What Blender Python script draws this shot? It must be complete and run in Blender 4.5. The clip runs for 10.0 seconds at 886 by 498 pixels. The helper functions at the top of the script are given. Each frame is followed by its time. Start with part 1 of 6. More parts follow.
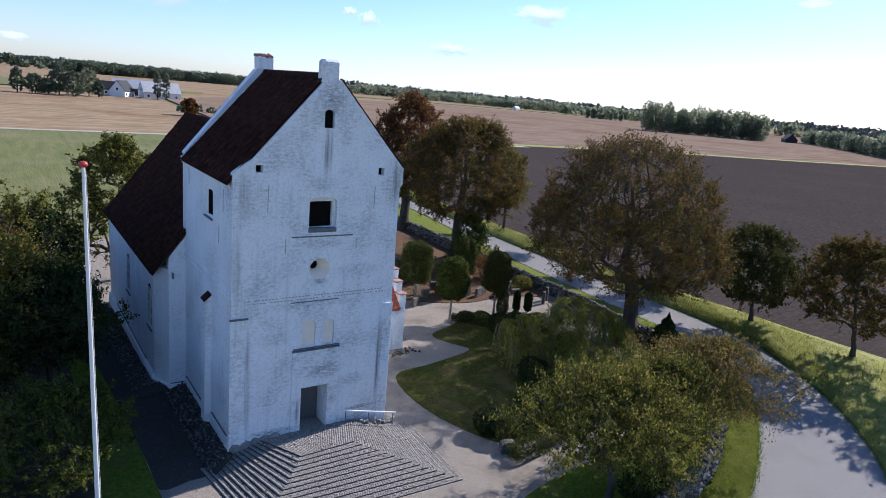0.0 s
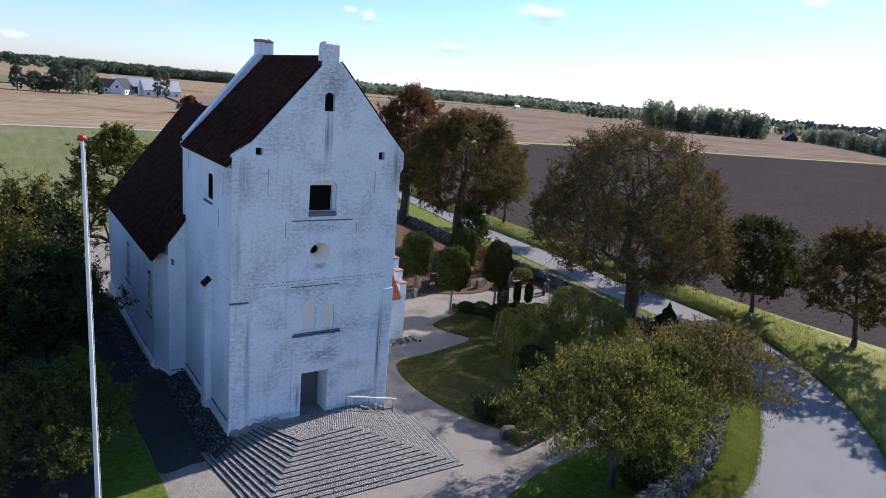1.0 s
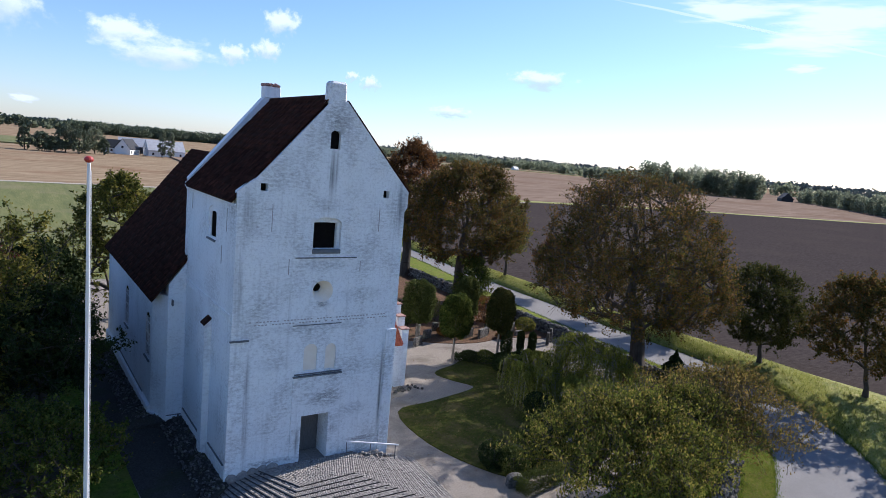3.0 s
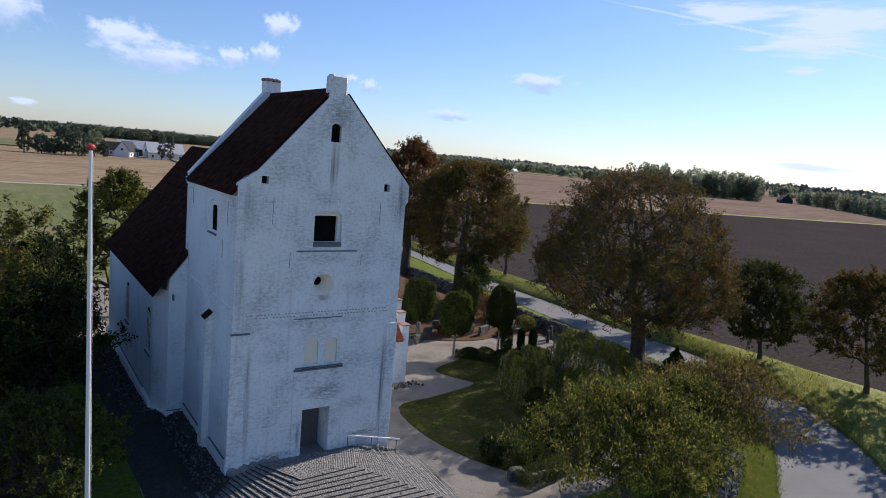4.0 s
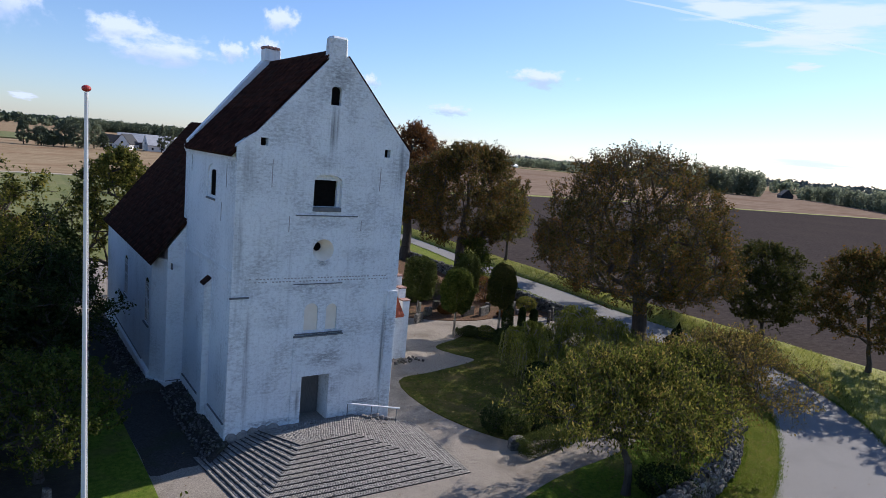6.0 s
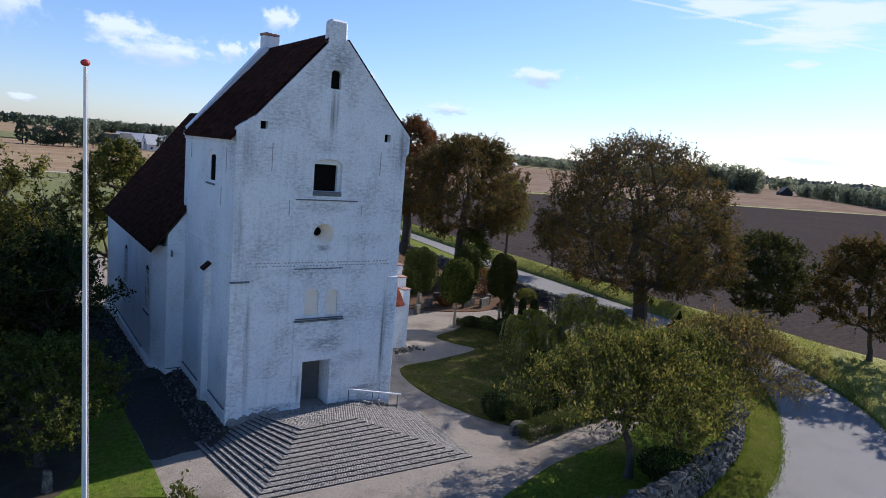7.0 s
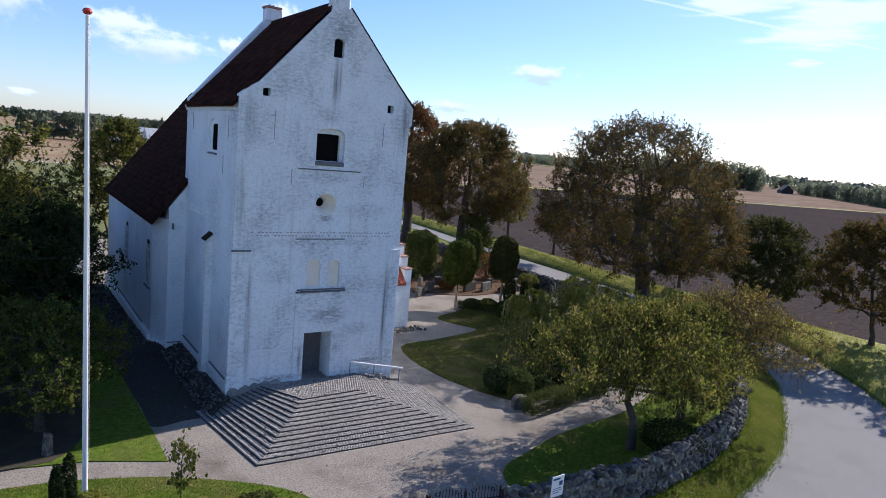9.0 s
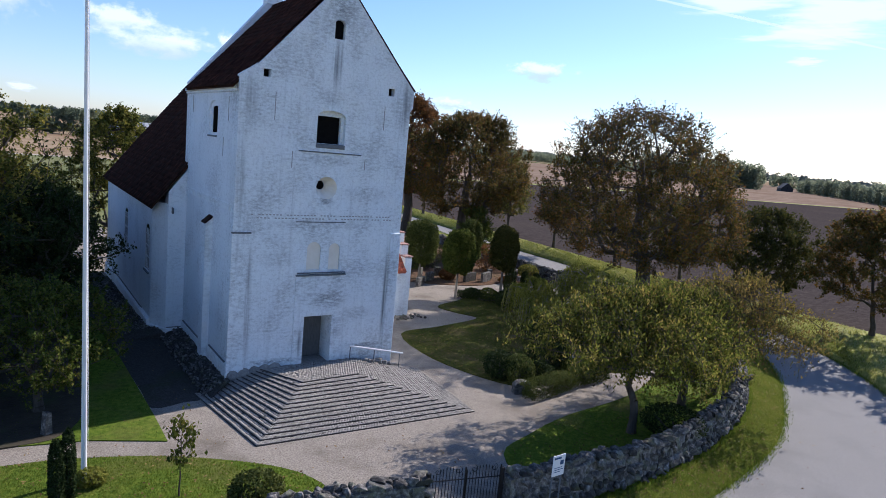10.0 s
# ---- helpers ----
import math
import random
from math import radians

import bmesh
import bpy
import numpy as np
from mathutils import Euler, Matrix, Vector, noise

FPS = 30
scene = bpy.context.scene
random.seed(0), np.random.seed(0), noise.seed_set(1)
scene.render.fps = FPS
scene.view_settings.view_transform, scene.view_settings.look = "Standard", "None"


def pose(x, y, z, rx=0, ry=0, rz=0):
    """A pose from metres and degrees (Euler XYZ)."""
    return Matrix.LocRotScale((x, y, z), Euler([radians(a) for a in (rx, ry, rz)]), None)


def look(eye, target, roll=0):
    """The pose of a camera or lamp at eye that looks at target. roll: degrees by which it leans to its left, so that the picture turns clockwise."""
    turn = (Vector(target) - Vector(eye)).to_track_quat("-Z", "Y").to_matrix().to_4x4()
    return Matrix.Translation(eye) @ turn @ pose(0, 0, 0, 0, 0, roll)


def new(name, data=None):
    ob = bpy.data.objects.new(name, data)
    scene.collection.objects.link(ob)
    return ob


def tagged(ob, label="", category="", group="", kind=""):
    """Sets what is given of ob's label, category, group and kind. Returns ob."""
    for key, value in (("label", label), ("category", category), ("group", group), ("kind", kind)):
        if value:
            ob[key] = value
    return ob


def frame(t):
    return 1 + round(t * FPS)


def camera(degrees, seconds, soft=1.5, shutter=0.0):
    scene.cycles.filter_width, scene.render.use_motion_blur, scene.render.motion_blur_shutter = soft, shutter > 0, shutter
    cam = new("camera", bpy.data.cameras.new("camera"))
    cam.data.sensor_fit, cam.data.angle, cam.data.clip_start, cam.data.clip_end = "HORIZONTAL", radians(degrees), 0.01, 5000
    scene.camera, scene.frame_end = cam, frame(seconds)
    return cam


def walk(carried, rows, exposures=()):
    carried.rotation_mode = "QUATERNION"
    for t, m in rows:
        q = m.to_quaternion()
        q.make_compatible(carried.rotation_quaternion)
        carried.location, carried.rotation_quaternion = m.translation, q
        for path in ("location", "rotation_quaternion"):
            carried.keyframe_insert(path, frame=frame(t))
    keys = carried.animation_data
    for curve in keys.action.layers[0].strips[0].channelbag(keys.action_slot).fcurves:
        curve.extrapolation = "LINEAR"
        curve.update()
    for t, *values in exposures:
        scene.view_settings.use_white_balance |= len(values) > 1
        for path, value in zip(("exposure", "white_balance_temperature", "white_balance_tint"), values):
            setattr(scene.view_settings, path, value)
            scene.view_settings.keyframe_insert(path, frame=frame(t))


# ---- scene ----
cam = camera(68.3, 10.0, 0.45)
PATH = [
    (0, (-11.7, -26.757, 16.627), (-10.576, -25.167, 16.17), 5.2),
    (0.5, (-11.7, -26.786, 16.303), (-10.576, -25.196, 15.845), 5.2),
    (1, (-11.702, -26.823, 15.951), (-10.578, -25.233, 15.491), 5.2),
    (1.5, (-11.705, -26.818, 15.652), (-10.582, -25.23, 15.188), 5.2),
    (2, (-11.714, -26.805, 15.359), (-10.59, -25.218, 14.891), 5.2),
    (2.3, (-11.722, -26.696, 15.202), (-10.597, -25.110, 14.735), 5.2),
    (2.4, (-11.724, -26.659, 15.150), (-10.598, -25.072, 14.691), 5.2),
    (2.5, (-11.727, -26.623, 15.098), (-10.598, -25.027, 14.678), 5.2),
    (2.6, (-11.732, -26.627, 15.056), (-10.601, -25.016, 14.705), 5.2),
    (2.7, (-11.738, -26.631, 15.014), (-10.605, -25.009, 14.719), 5.2),
    (3.8, (-11.795, -26.677, 14.554), (-10.665, -25.049, 14.284), 5.2),
    (4, (-11.806, -26.685, 14.47), (-10.674, -25.059, 14.198), 5.1),
    (4.5, (-11.763, -26.668, 14.188), (-10.632, -25.042, 13.912), 5.2),
    (5, (-11.742, -26.684, 13.84), (-10.611, -25.059, 13.558), 5.2),
    (5.5, (-11.69, -26.653, 13.487), (-10.558, -25.028, 13.203), 5.3),
    (7, (-11.694, -26.692, 12.414), (-10.561, -25.069, 12.127), 5.0),
    (7.5, (-11.707, -26.679, 12.224), (-10.574, -25.057, 11.934), 5.1),
    (8, (-11.715, -26.658, 11.892), (-10.582, -25.035, 11.601), 5.2),
    (8.5, (-11.726, -26.681, 11.561), (-10.593, -25.06, 11.268), 5.3),
    (9, (-11.718, -26.703, 11.23), (-10.585, -25.081, 10.935), 5.3),
    (9.5, (-11.699, -26.68, 10.897), (-10.565, -25.06, 10.599), 5.4),
    (10, (-11.714, -26.686, 10.61), (-10.58, -25.067, 10.307), 5.5),
]
EXPOSURES = [(0.0, 0.29, 4980, 20), (2.5, 0.37, 5000, 20), (4.0, -0.12, 5180, 18), (5.5, -0.04, 5180, 18), (7.5, 0.11, 5090, 20), (10.0, 0.29, 5090, 20)]
walk(cam, [(t, look(eye, target, roll)) for t, eye, target, roll in PATH], EXPOSURES)

# world, sun and exposure
SUN_HEADING, SUN_HEIGHT = 81.5, 35.0
world = bpy.data.worlds.new("sky")
scene.world = world
world.use_nodes = True
wn = world.node_tree.nodes
sky = wn.new("ShaderNodeTexSky")
sky.sky_type, sky.sun_disc = "NISHITA", False
sky.sun_elevation, sky.sun_rotation = radians(SUN_HEIGHT), radians(SUN_HEADING)
sky.air_density, sky.dust_density, sky.ozone_density = 1.0, 0.3, 1.8
world.node_tree.links.new(sky.outputs[0], wn["Background"].inputs[0])
wn["Background"].inputs[1].default_value = 0.115
sun = new("sun", bpy.data.lights.new("sun", "SUN"))
sun.data.energy, sun.data.angle, sun.data.color = 6.4, radians(0.53), (1.0, 0.825, 0.57)
hx, hy = math.sin(radians(SUN_HEADING)), math.cos(radians(SUN_HEADING))
ch, sh = math.cos(radians(SUN_HEIGHT)), math.sin(radians(SUN_HEIGHT))
sun.matrix_world = look((60 * hx * ch, 60 * hy * ch, 60 * sh), (0, 0, 0))

rng = np.random.default_rng(7)
GZ = -0.4  # height of the churchyard's ground


# ---- materials ----
def material(name, colors, scale=1.0, rough=0.85, bump=0.0, bump_scale=None, detail=6.0, metal=0.0, stains=None, per_piece=0.0,
             stretch=(1, 1, 1), spec=0.3):
    """A noise-mottled surface. colors: two or three colours; stains: (colour, scale, amount); per_piece: brightness change from piece to piece."""
    m = bpy.data.materials.new(name)
    m.use_nodes = True
    n, l = m.node_tree.nodes, m.node_tree.links
    b = n["Principled BSDF"]
    b.inputs["Roughness"].default_value, b.inputs["Metallic"].default_value = rough, metal
    b.inputs["Specular IOR Level"].default_value = spec
    mp = n.new("ShaderNodeMapping")
    mp.inputs["Scale"].default_value = stretch
    geo = n.new("ShaderNodeNewGeometry")
    l.new(geo.outputs["Position"], mp.inputs[0])
    tex = n.new("ShaderNodeTexNoise")
    tex.inputs["Scale"].default_value, tex.inputs["Detail"].default_value, tex.inputs["Roughness"].default_value = scale, detail, 0.65
    l.new(mp.outputs[0], tex.inputs[0])
    ramp = n.new("ShaderNodeValToRGB")
    ramp.color_ramp.elements[0].position, ramp.color_ramp.elements[1].position = 0.3, 0.7
    ramp.color_ramp.elements[0].color, ramp.color_ramp.elements[1].color = (*colors[0], 1), (*colors[-1], 1)
    if len(colors) == 3:
        ramp.color_ramp.elements.new(0.5).color = (*colors[1], 1)
    l.new(tex.outputs[0], ramp.inputs[0])
    out = ramp.outputs[0]
    if stains:
        t2 = n.new("ShaderNodeTexNoise")
        t2.inputs["Scale"].default_value, t2.inputs["Detail"].default_value, t2.inputs["Roughness"].default_value = stains[1], 5, 0.6
        l.new(geo.outputs["Position"], t2.inputs[0])
        r2 = n.new("ShaderNodeValToRGB")
        r2.color_ramp.elements[0].position, r2.color_ramp.elements[1].position = 0.5, 0.72
        r2.color_ramp.elements[0].color, r2.color_ramp.elements[1].color = (0, 0, 0, 1), (stains[2],) * 3 + (1,)
        l.new(t2.outputs[0], r2.inputs[0])
        mx = n.new("ShaderNodeMix")
        mx.data_type = "RGBA"
        l.new(r2.outputs[0], mx.inputs[0])
        l.new(out, mx.inputs[6])
        mx.inputs[7].default_value = (*stains[0], 1)
        out = mx.outputs[2]
    if per_piece:
        oi = n.new("ShaderNodeObjectInfo")
        add = n.new("ShaderNodeMath")
        l.new(oi.outputs["Random"], add.inputs[0])
        l.new(geo.outputs["Random Per Island"], add.inputs[1])
        fr = n.new("ShaderNodeMath")
        fr.operation = "FRACT"
        l.new(add.outputs[0], fr.inputs[0])
        mr = n.new("ShaderNodeMapRange")
        mr.inputs[3].default_value, mr.inputs[4].default_value = 1 - per_piece, 1 + per_piece
        l.new(fr.outputs[0], mr.inputs[0])
        hs = n.new("ShaderNodeHueSaturation")
        l.new(mr.outputs[0], hs.inputs["Value"])
        l.new(out, hs.inputs["Color"])
        out = hs.outputs[0]
    l.new(out, b.inputs["Base Color"])
    if bump:
        t3 = n.new("ShaderNodeTexNoise")
        t3.inputs["Scale"].default_value, t3.inputs["Detail"].default_value = bump_scale or scale * 4, 4
        l.new(mp.outputs[0], t3.inputs[0])
        bp = n.new("ShaderNodeBump")
        bp.inputs["Strength"].default_value, bp.inputs["Distance"].default_value = 1.0, bump
        l.new(t3.outputs[0], bp.inputs["Height"])
        l.new(bp.outputs[0], b.inputs["Normal"])
    return m


def leaf_material(name, colors, through_light=0.35, rough=0.75, mass=0.0):
    """Leaves whose colour changes from leaf to leaf and lets some light through."""
    m = bpy.data.materials.new(name)
    m.use_nodes = True
    n, l = m.node_tree.nodes, m.node_tree.links
    b = n["Principled BSDF"]
    b.inputs["Roughness"].default_value = rough
    b.inputs["Specular IOR Level"].default_value = 0.1
    geo = n.new("ShaderNodeNewGeometry")
    tex = n.new("ShaderNodeTexNoise")
    tex.inputs["Scale"].default_value, tex.inputs["Detail"].default_value = 0.45, 3
    l.new(geo.outputs["Position"], tex.inputs[0])
    mx = n.new("ShaderNodeMix")
    mx.inputs[0].default_value = 0.5
    l.new(geo.outputs["Random Per Island"], mx.inputs[2])
    l.new(tex.outputs[0], mx.inputs[3])
    ramp = n.new("ShaderNodeValToRGB")
    e = ramp.color_ramp.elements
    e[0].position, e[1].position = 0.22, 0.78
    e[0].color, e[1].color = (*colors[0], 1), (*colors[-1], 1)
    for i, c in enumerate(colors[1:-1]):
        e.new(0.22 + 0.56 * (i + 1) / (len(colors) - 1)).color = (*c, 1)
    l.new(mx.outputs[0], ramp.inputs[0])
    l.new(ramp.outputs[0], b.inputs["Base Color"])
    tr = n.new("ShaderNodeBsdfTranslucent")
    l.new(ramp.outputs[0], tr.inputs[0])
    ms = n.new("ShaderNodeMixShader")
    ms.inputs[0].default_value = through_light
    l.new(b.outputs[0], ms.inputs[1])
    l.new(tr.outputs[0], ms.inputs[2])
    l.new(ms.outputs[0], n["Material Output"].inputs[0])
    if mass:
        bend = n.new("ShaderNodeMix")
        bend.data_type = "VECTOR"
        bend.inputs[0].default_value = mass
        l.new(geo.outputs["Normal"], bend.inputs[4])
        bend.inputs[5].default_value = (0, 0, 1)
        unit = n.new("ShaderNodeVectorMath")
        unit.operation = "NORMALIZE"
        l.new(bend.outputs[1], unit.inputs[0])
        l.new(unit.outputs[0], b.inputs["Normal"])
        l.new(unit.outputs[0], tr.inputs["Normal"])
    return m


def limewash(name, course=0.095, dirt=0.5, relief=0.02, marks=()):
    """Limewashed old brick: soft courses under thick paint, grey-brown weathering in streaks and rows."""
    m = bpy.data.materials.new(name)
    m.use_nodes = True
    n, l = m.node_tree.nodes, m.node_tree.links
    b = n["Principled BSDF"]
    b.inputs["Roughness"].default_value, b.inputs["Specular IOR Level"].default_value = 0.9, 0.2
    geo = n.new("ShaderNodeNewGeometry")
    sep = n.new("ShaderNodeSeparateXYZ")
    l.new(geo.outputs["Position"], sep.inputs[0])
    s = n.new("ShaderNodeMath")
    l.new(sep.outputs[0], s.inputs[0])
    l.new(sep.outputs[1], s.inputs[1])
    cb = n.new("ShaderNodeCombineXYZ")
    l.new(s.outputs[0], cb.inputs[0])
    l.new(sep.outputs[2], cb.inputs[1])
    warp = n.new("ShaderNodeTexNoise")
    warp.inputs["Scale"].default_value, warp.inputs["Detail"].default_value = 1.3, 3
    l.new(geo.outputs["Position"], warp.inputs[0])
    va = n.new("ShaderNodeVectorMath")
    va.operation = "MULTIPLY_ADD"
    va.inputs[1].default_value = (0.22, 0.14, 0.06)
    l.new(warp.outputs[1], va.inputs[0])
    l.new(cb.outputs[0], va.inputs[2])
    br = n.new("ShaderNodeTexBrick")
    br.inputs["Scale"].default_value = 1.0
    br.inputs["Brick Width"].default_value, br.inputs["Row Height"].default_value = 0.28, course
    br.inputs["Mortar Size"].default_value, br.inputs["Mortar Smooth"].default_value = 0.012, 1.0
    br.inputs["Color1"].default_value, br.inputs["Color2"].default_value = (1, 1, 1, 1), (0.72, 0.72, 0.72, 1)
    br.inputs["Mortar"].default_value = (0.2, 0.2, 0.2, 1)
    l.new(va.outputs[0], br.inputs["Vector"])
    # weathering: wide clouds times short level dashes
    big = n.new("ShaderNodeTexNoise")
    big.inputs["Scale"].default_value, big.inputs["Detail"].default_value = 0.55, 6
    l.new(geo.outputs["Position"], big.inputs[0])
    st = n.new("ShaderNodeMapping")
    st.inputs["Scale"].default_value = (4.2, 4.2, 10.0)
    l.new(geo.outputs["Position"], st.inputs[0])
    dash = n.new("ShaderNodeTexNoise")
    dash.inputs["Scale"].default_value, dash.inputs["Detail"].default_value, dash.inputs["Roughness"].default_value = 1.0, 6, 0.7
    l.new(st.outputs[0], dash.inputs[0])
    mu = n.new("ShaderNodeMath")
    mu.operation = "MULTIPLY"
    l.new(big.outputs[0], mu.inputs[0])
    l.new(dash.outputs[0], mu.inputs[1])
    ramp = n.new("ShaderNodeValToRGB")
    e = ramp.color_ramp.elements
    e[0].position, e[1].position = 0.17, 0.40
    e[0].color, e[1].color = (0.83, 0.868, 0.88, 1), (0.145, 0.15, 0.15, 1)
    e.new(0.25).color = (0.76, 0.795, 0.805, 1)
    l.new(mu.outputs[0], ramp.inputs[0])
    clean = n.new("ShaderNodeMix")
    clean.data_type = "RGBA"
    clean.inputs[0].default_value = dirt
    clean.inputs[6].default_value = (0.83, 0.868, 0.88, 1)
    l.new(ramp.outputs[0], clean.inputs[7])
    sm = n.new("ShaderNodeMapping")
    sm.inputs["Scale"].default_value = (5.0, 5.0, 0.22)
    l.new(geo.outputs["Position"], sm.inputs[0])
    run = n.new("ShaderNodeTexNoise")
    run.inputs["Scale"].default_value, run.inputs["Detail"].default_value = 1.0, 5
    l.new(sm.outputs[0], run.inputs[0])
    rr = n.new("ShaderNodeMapRange")
    rr.inputs[1].default_value, rr.inputs[2].default_value, rr.inputs[4].default_value = 0.56, 0.78, 0.75 * dirt
    l.new(run.outputs[0], rr.inputs[0])
    streak = n.new("ShaderNodeMix")
    streak.data_type = "RGBA"
    l.new(rr.outputs[0], streak.inputs[0])
    l.new(clean.outputs[2], streak.inputs[6])
    streak.inputs[7].default_value = (0.38, 0.405, 0.415, 1)
    out = streak.outputs[2]
    # weather stains of their own shape, and shade lines at strip edges: (x, z, half width, half height, strength)
    for cx, cz, rx, rz, amt in marks:
        em = n.new("ShaderNodeMapping")
        em.inputs["Scale"].default_value, em.inputs["Location"].default_value = (1 / rx, 0, 1 / rz), (-cx / rx, 0, -cz / rz)
        l.new(geo.outputs["Position"], em.inputs[0])
        ln = n.new("ShaderNodeVectorMath")
        ln.operation = "LENGTH"
        l.new(em.outputs[0], ln.inputs[0])
        fall = n.new("ShaderNodeMapRange")
        fall.inputs[1].default_value, fall.inputs[2].default_value, fall.inputs[3].default_value, fall.inputs[4].default_value = 0.15, 1.0, amt, 0.0
        fall.interpolation_type = "SMOOTHSTEP"
        l.new(ln.outputs["Value"], fall.inputs[0])
        rough = n.new("ShaderNodeMapRange")
        rough.inputs[1].default_value, rough.inputs[2].default_value = 0.36, 0.62
        l.new((run if rz > rx else dash).outputs[0], rough.inputs[0])
        k = n.new("ShaderNodeMath")
        k.operation = "MULTIPLY"
        l.new(fall.outputs[0], k.inputs[0])
        l.new(rough.outputs[0], k.inputs[1])
        mk = n.new("ShaderNodeMix")
        mk.data_type = "RGBA"
        l.new(k.outputs[0], mk.inputs[0])
        l.new(out, mk.inputs[6])
        mk.inputs[7].default_value = (0.22, 0.235, 0.245, 1)
        out = mk.outputs[2]
    grain = n.new("ShaderNodeTexNoise")
    grain.inputs["Scale"].default_value, grain.inputs["Detail"].default_value, grain.inputs["Roughness"].default_value = 7.5, 9, 0.72
    l.new(geo.outputs["Position"], grain.inputs[0])
    gr = n.new("ShaderNodeMapRange")
    gr.inputs[1].default_value, gr.inputs[2].default_value, gr.inputs[3].default_value, gr.inputs[4].default_value = 0.50, 0.68, 1.0 + 0.03 * dirt, 1.0 - 0.45 * dirt
    l.new(grain.outputs[0], gr.inputs[0])
    hv = n.new("ShaderNodeHueSaturation")
    l.new(gr.outputs[0], hv.inputs["Value"])
    l.new(out, hv.inputs["Color"])
    l.new(hv.outputs[0], b.inputs["Base Color"])
    fine = n.new("ShaderNodeTexNoise")
    fine.inputs["Scale"].default_value, fine.inputs["Detail"].default_value = 9.0, 5
    l.new(geo.outputs["Position"], fine.inputs[0])
    hmix = n.new("ShaderNodeMath")
    hmix.operation = "MULTIPLY_ADD"
    hmix.inputs[1].default_value = 0.35
    l.new(br.outputs[0], hmix.inputs[0])
    l.new(fine.outputs[0], hmix.inputs[2])
    bp = n.new("ShaderNodeBump")
    bp.inputs["Strength"].default_value, bp.inputs["Distance"].default_value = 1.0, relief
    l.new(hmix.outputs[0], bp.inputs["Height"])
    l.new(bp.outputs[0], b.inputs["Normal"])
    return m


# the tall marks at x -2.86 and 3.8 paint shade along the corner strips
MARKS = [(0.55, 13.9, 0.34, 1.5, 1.0), (0.57, 16.1, 0.9, 0.8, 0.6), (4.0, 12.4, 0.7, 1.7, 0.7), (0.8, 3.35, 1.3, 0.6, 0.8), (-0.42, 1.4, 0.14, 1.0, 0.9), (1.36, 1.8, 0.24, 0.42, 1.0), (0.42, 7.82, 0.5, 0.26, 1.0),
         (-1.6, 0.62, 1.7, 0.20, 1.0), (2.9, 1.0, 1.2, 0.16, 1.0), (0.4, 9.6, 1.6, 0.4, 0.55), (-3.2, 11.8, 0.5, 1.6, 0.55), (0.2, 6.75, 3.6, 0.3, 0.45), (0.4, 12.3, 0.8, 0.5, 0.5), (-2.86, 3.2, 0.2, 3.4, 1.0), (3.8, 3.4, 0.16, 3.4, 1.0), (-3.4, 9.0, 0.3, 2.6, 0.5), (2.4, 8.2, 1.8, 0.5, 0.4), (-1.6, 5.2, 1.2, 0.5, 0.4), (2.3, 2.6, 1.2, 0.45, 0.45)]
M_WEST = limewash("limewash_weathered", 0.098, 0.5, 0.028, MARKS)
M_WHITE = limewash("limewash_fresh", 0.098, 0.3, 0.012)
M_PLASTER = material("pale_plaster", [(0.76, 0.70, 0.58), (0.84, 0.79, 0.69)], 2.5, 0.9, 0.004)
M_TILE = material("old_roof_tile", [(0.016, 0.008, 0.006), (0.036, 0.016, 0.011), (0.072, 0.028, 0.017)], 3.0, 0.9, 0.012, per_piece=0.28,
                  stains=((0.03, 0.026, 0.02), 1.2, 0.6), spec=0.08)
M_REDTILE = material("red_roof_tile", [(0.36, 0.09, 0.045), (0.50, 0.15, 0.075)], 5.0, 0.8, 0.008, per_piece=0.2)
M_CAPTILE = material("weathered_cap_tile", [(0.22, 0.11, 0.085), (0.36, 0.21, 0.165), (0.44, 0.33, 0.28)], 6.0, 0.9, 0.01, per_piece=0.15, stains=((0.30, 0.28, 0.25), 3.0, 0.7))
# near black, so plates behind openings pass for unlit depth
M_DARK = material("dark_inside", [(0.006, 0.006, 0.006), (0.014, 0.013, 0.012)], 5.0, 0.95, spec=0.0)
M_LEAD = material("lead_sheet", [(0.10, 0.11, 0.12), (0.17, 0.18, 0.19)], 6.0, 0.6, 0.003)
M_FAINT = material("limewashed_iron", [(0.30, 0.30, 0.30), (0.42, 0.41, 0.40)], 8.0, 0.8)
M_IRON = material("black_iron", [(0.012, 0.012, 0.013), (0.03, 0.028, 0.027)], 20.0, 0.5, metal=0.3)
M_STONE = material("field_stone", [(0.026, 0.025, 0.024), (0.085, 0.08, 0.074), (0.235, 0.22, 0.20)], 7.0, 0.9, 0.03, per_piece=0.6,
                   stains=((0.16, 0.17, 0.09), 2.5, 0.6))
M_GRANITE = material("granite_sett", [(0.175, 0.163, 0.145), (0.31, 0.292, 0.262)], 9.0, 0.9, 0.006, per_piece=0.22)
M_GRAVEL = material("gravel", [(0.15, 0.13, 0.105), (0.275, 0.245, 0.205), (0.40, 0.36, 0.305)], 17.0, 0.95, 0.03, 40.0, 10.0,
                    stains=((0.13, 0.11, 0.085), 0.5, 0.7), spec=0.05)
M_GRASS = material("lawn", [(0.050, 0.085, 0.009), (0.10, 0.15, 0.015), (0.17, 0.20, 0.027)], 5.0, 0.95, 0.05, 30.0, 8.0,
                   stains=((0.15, 0.125, 0.045), 0.45, 0.7), spec=0.05)
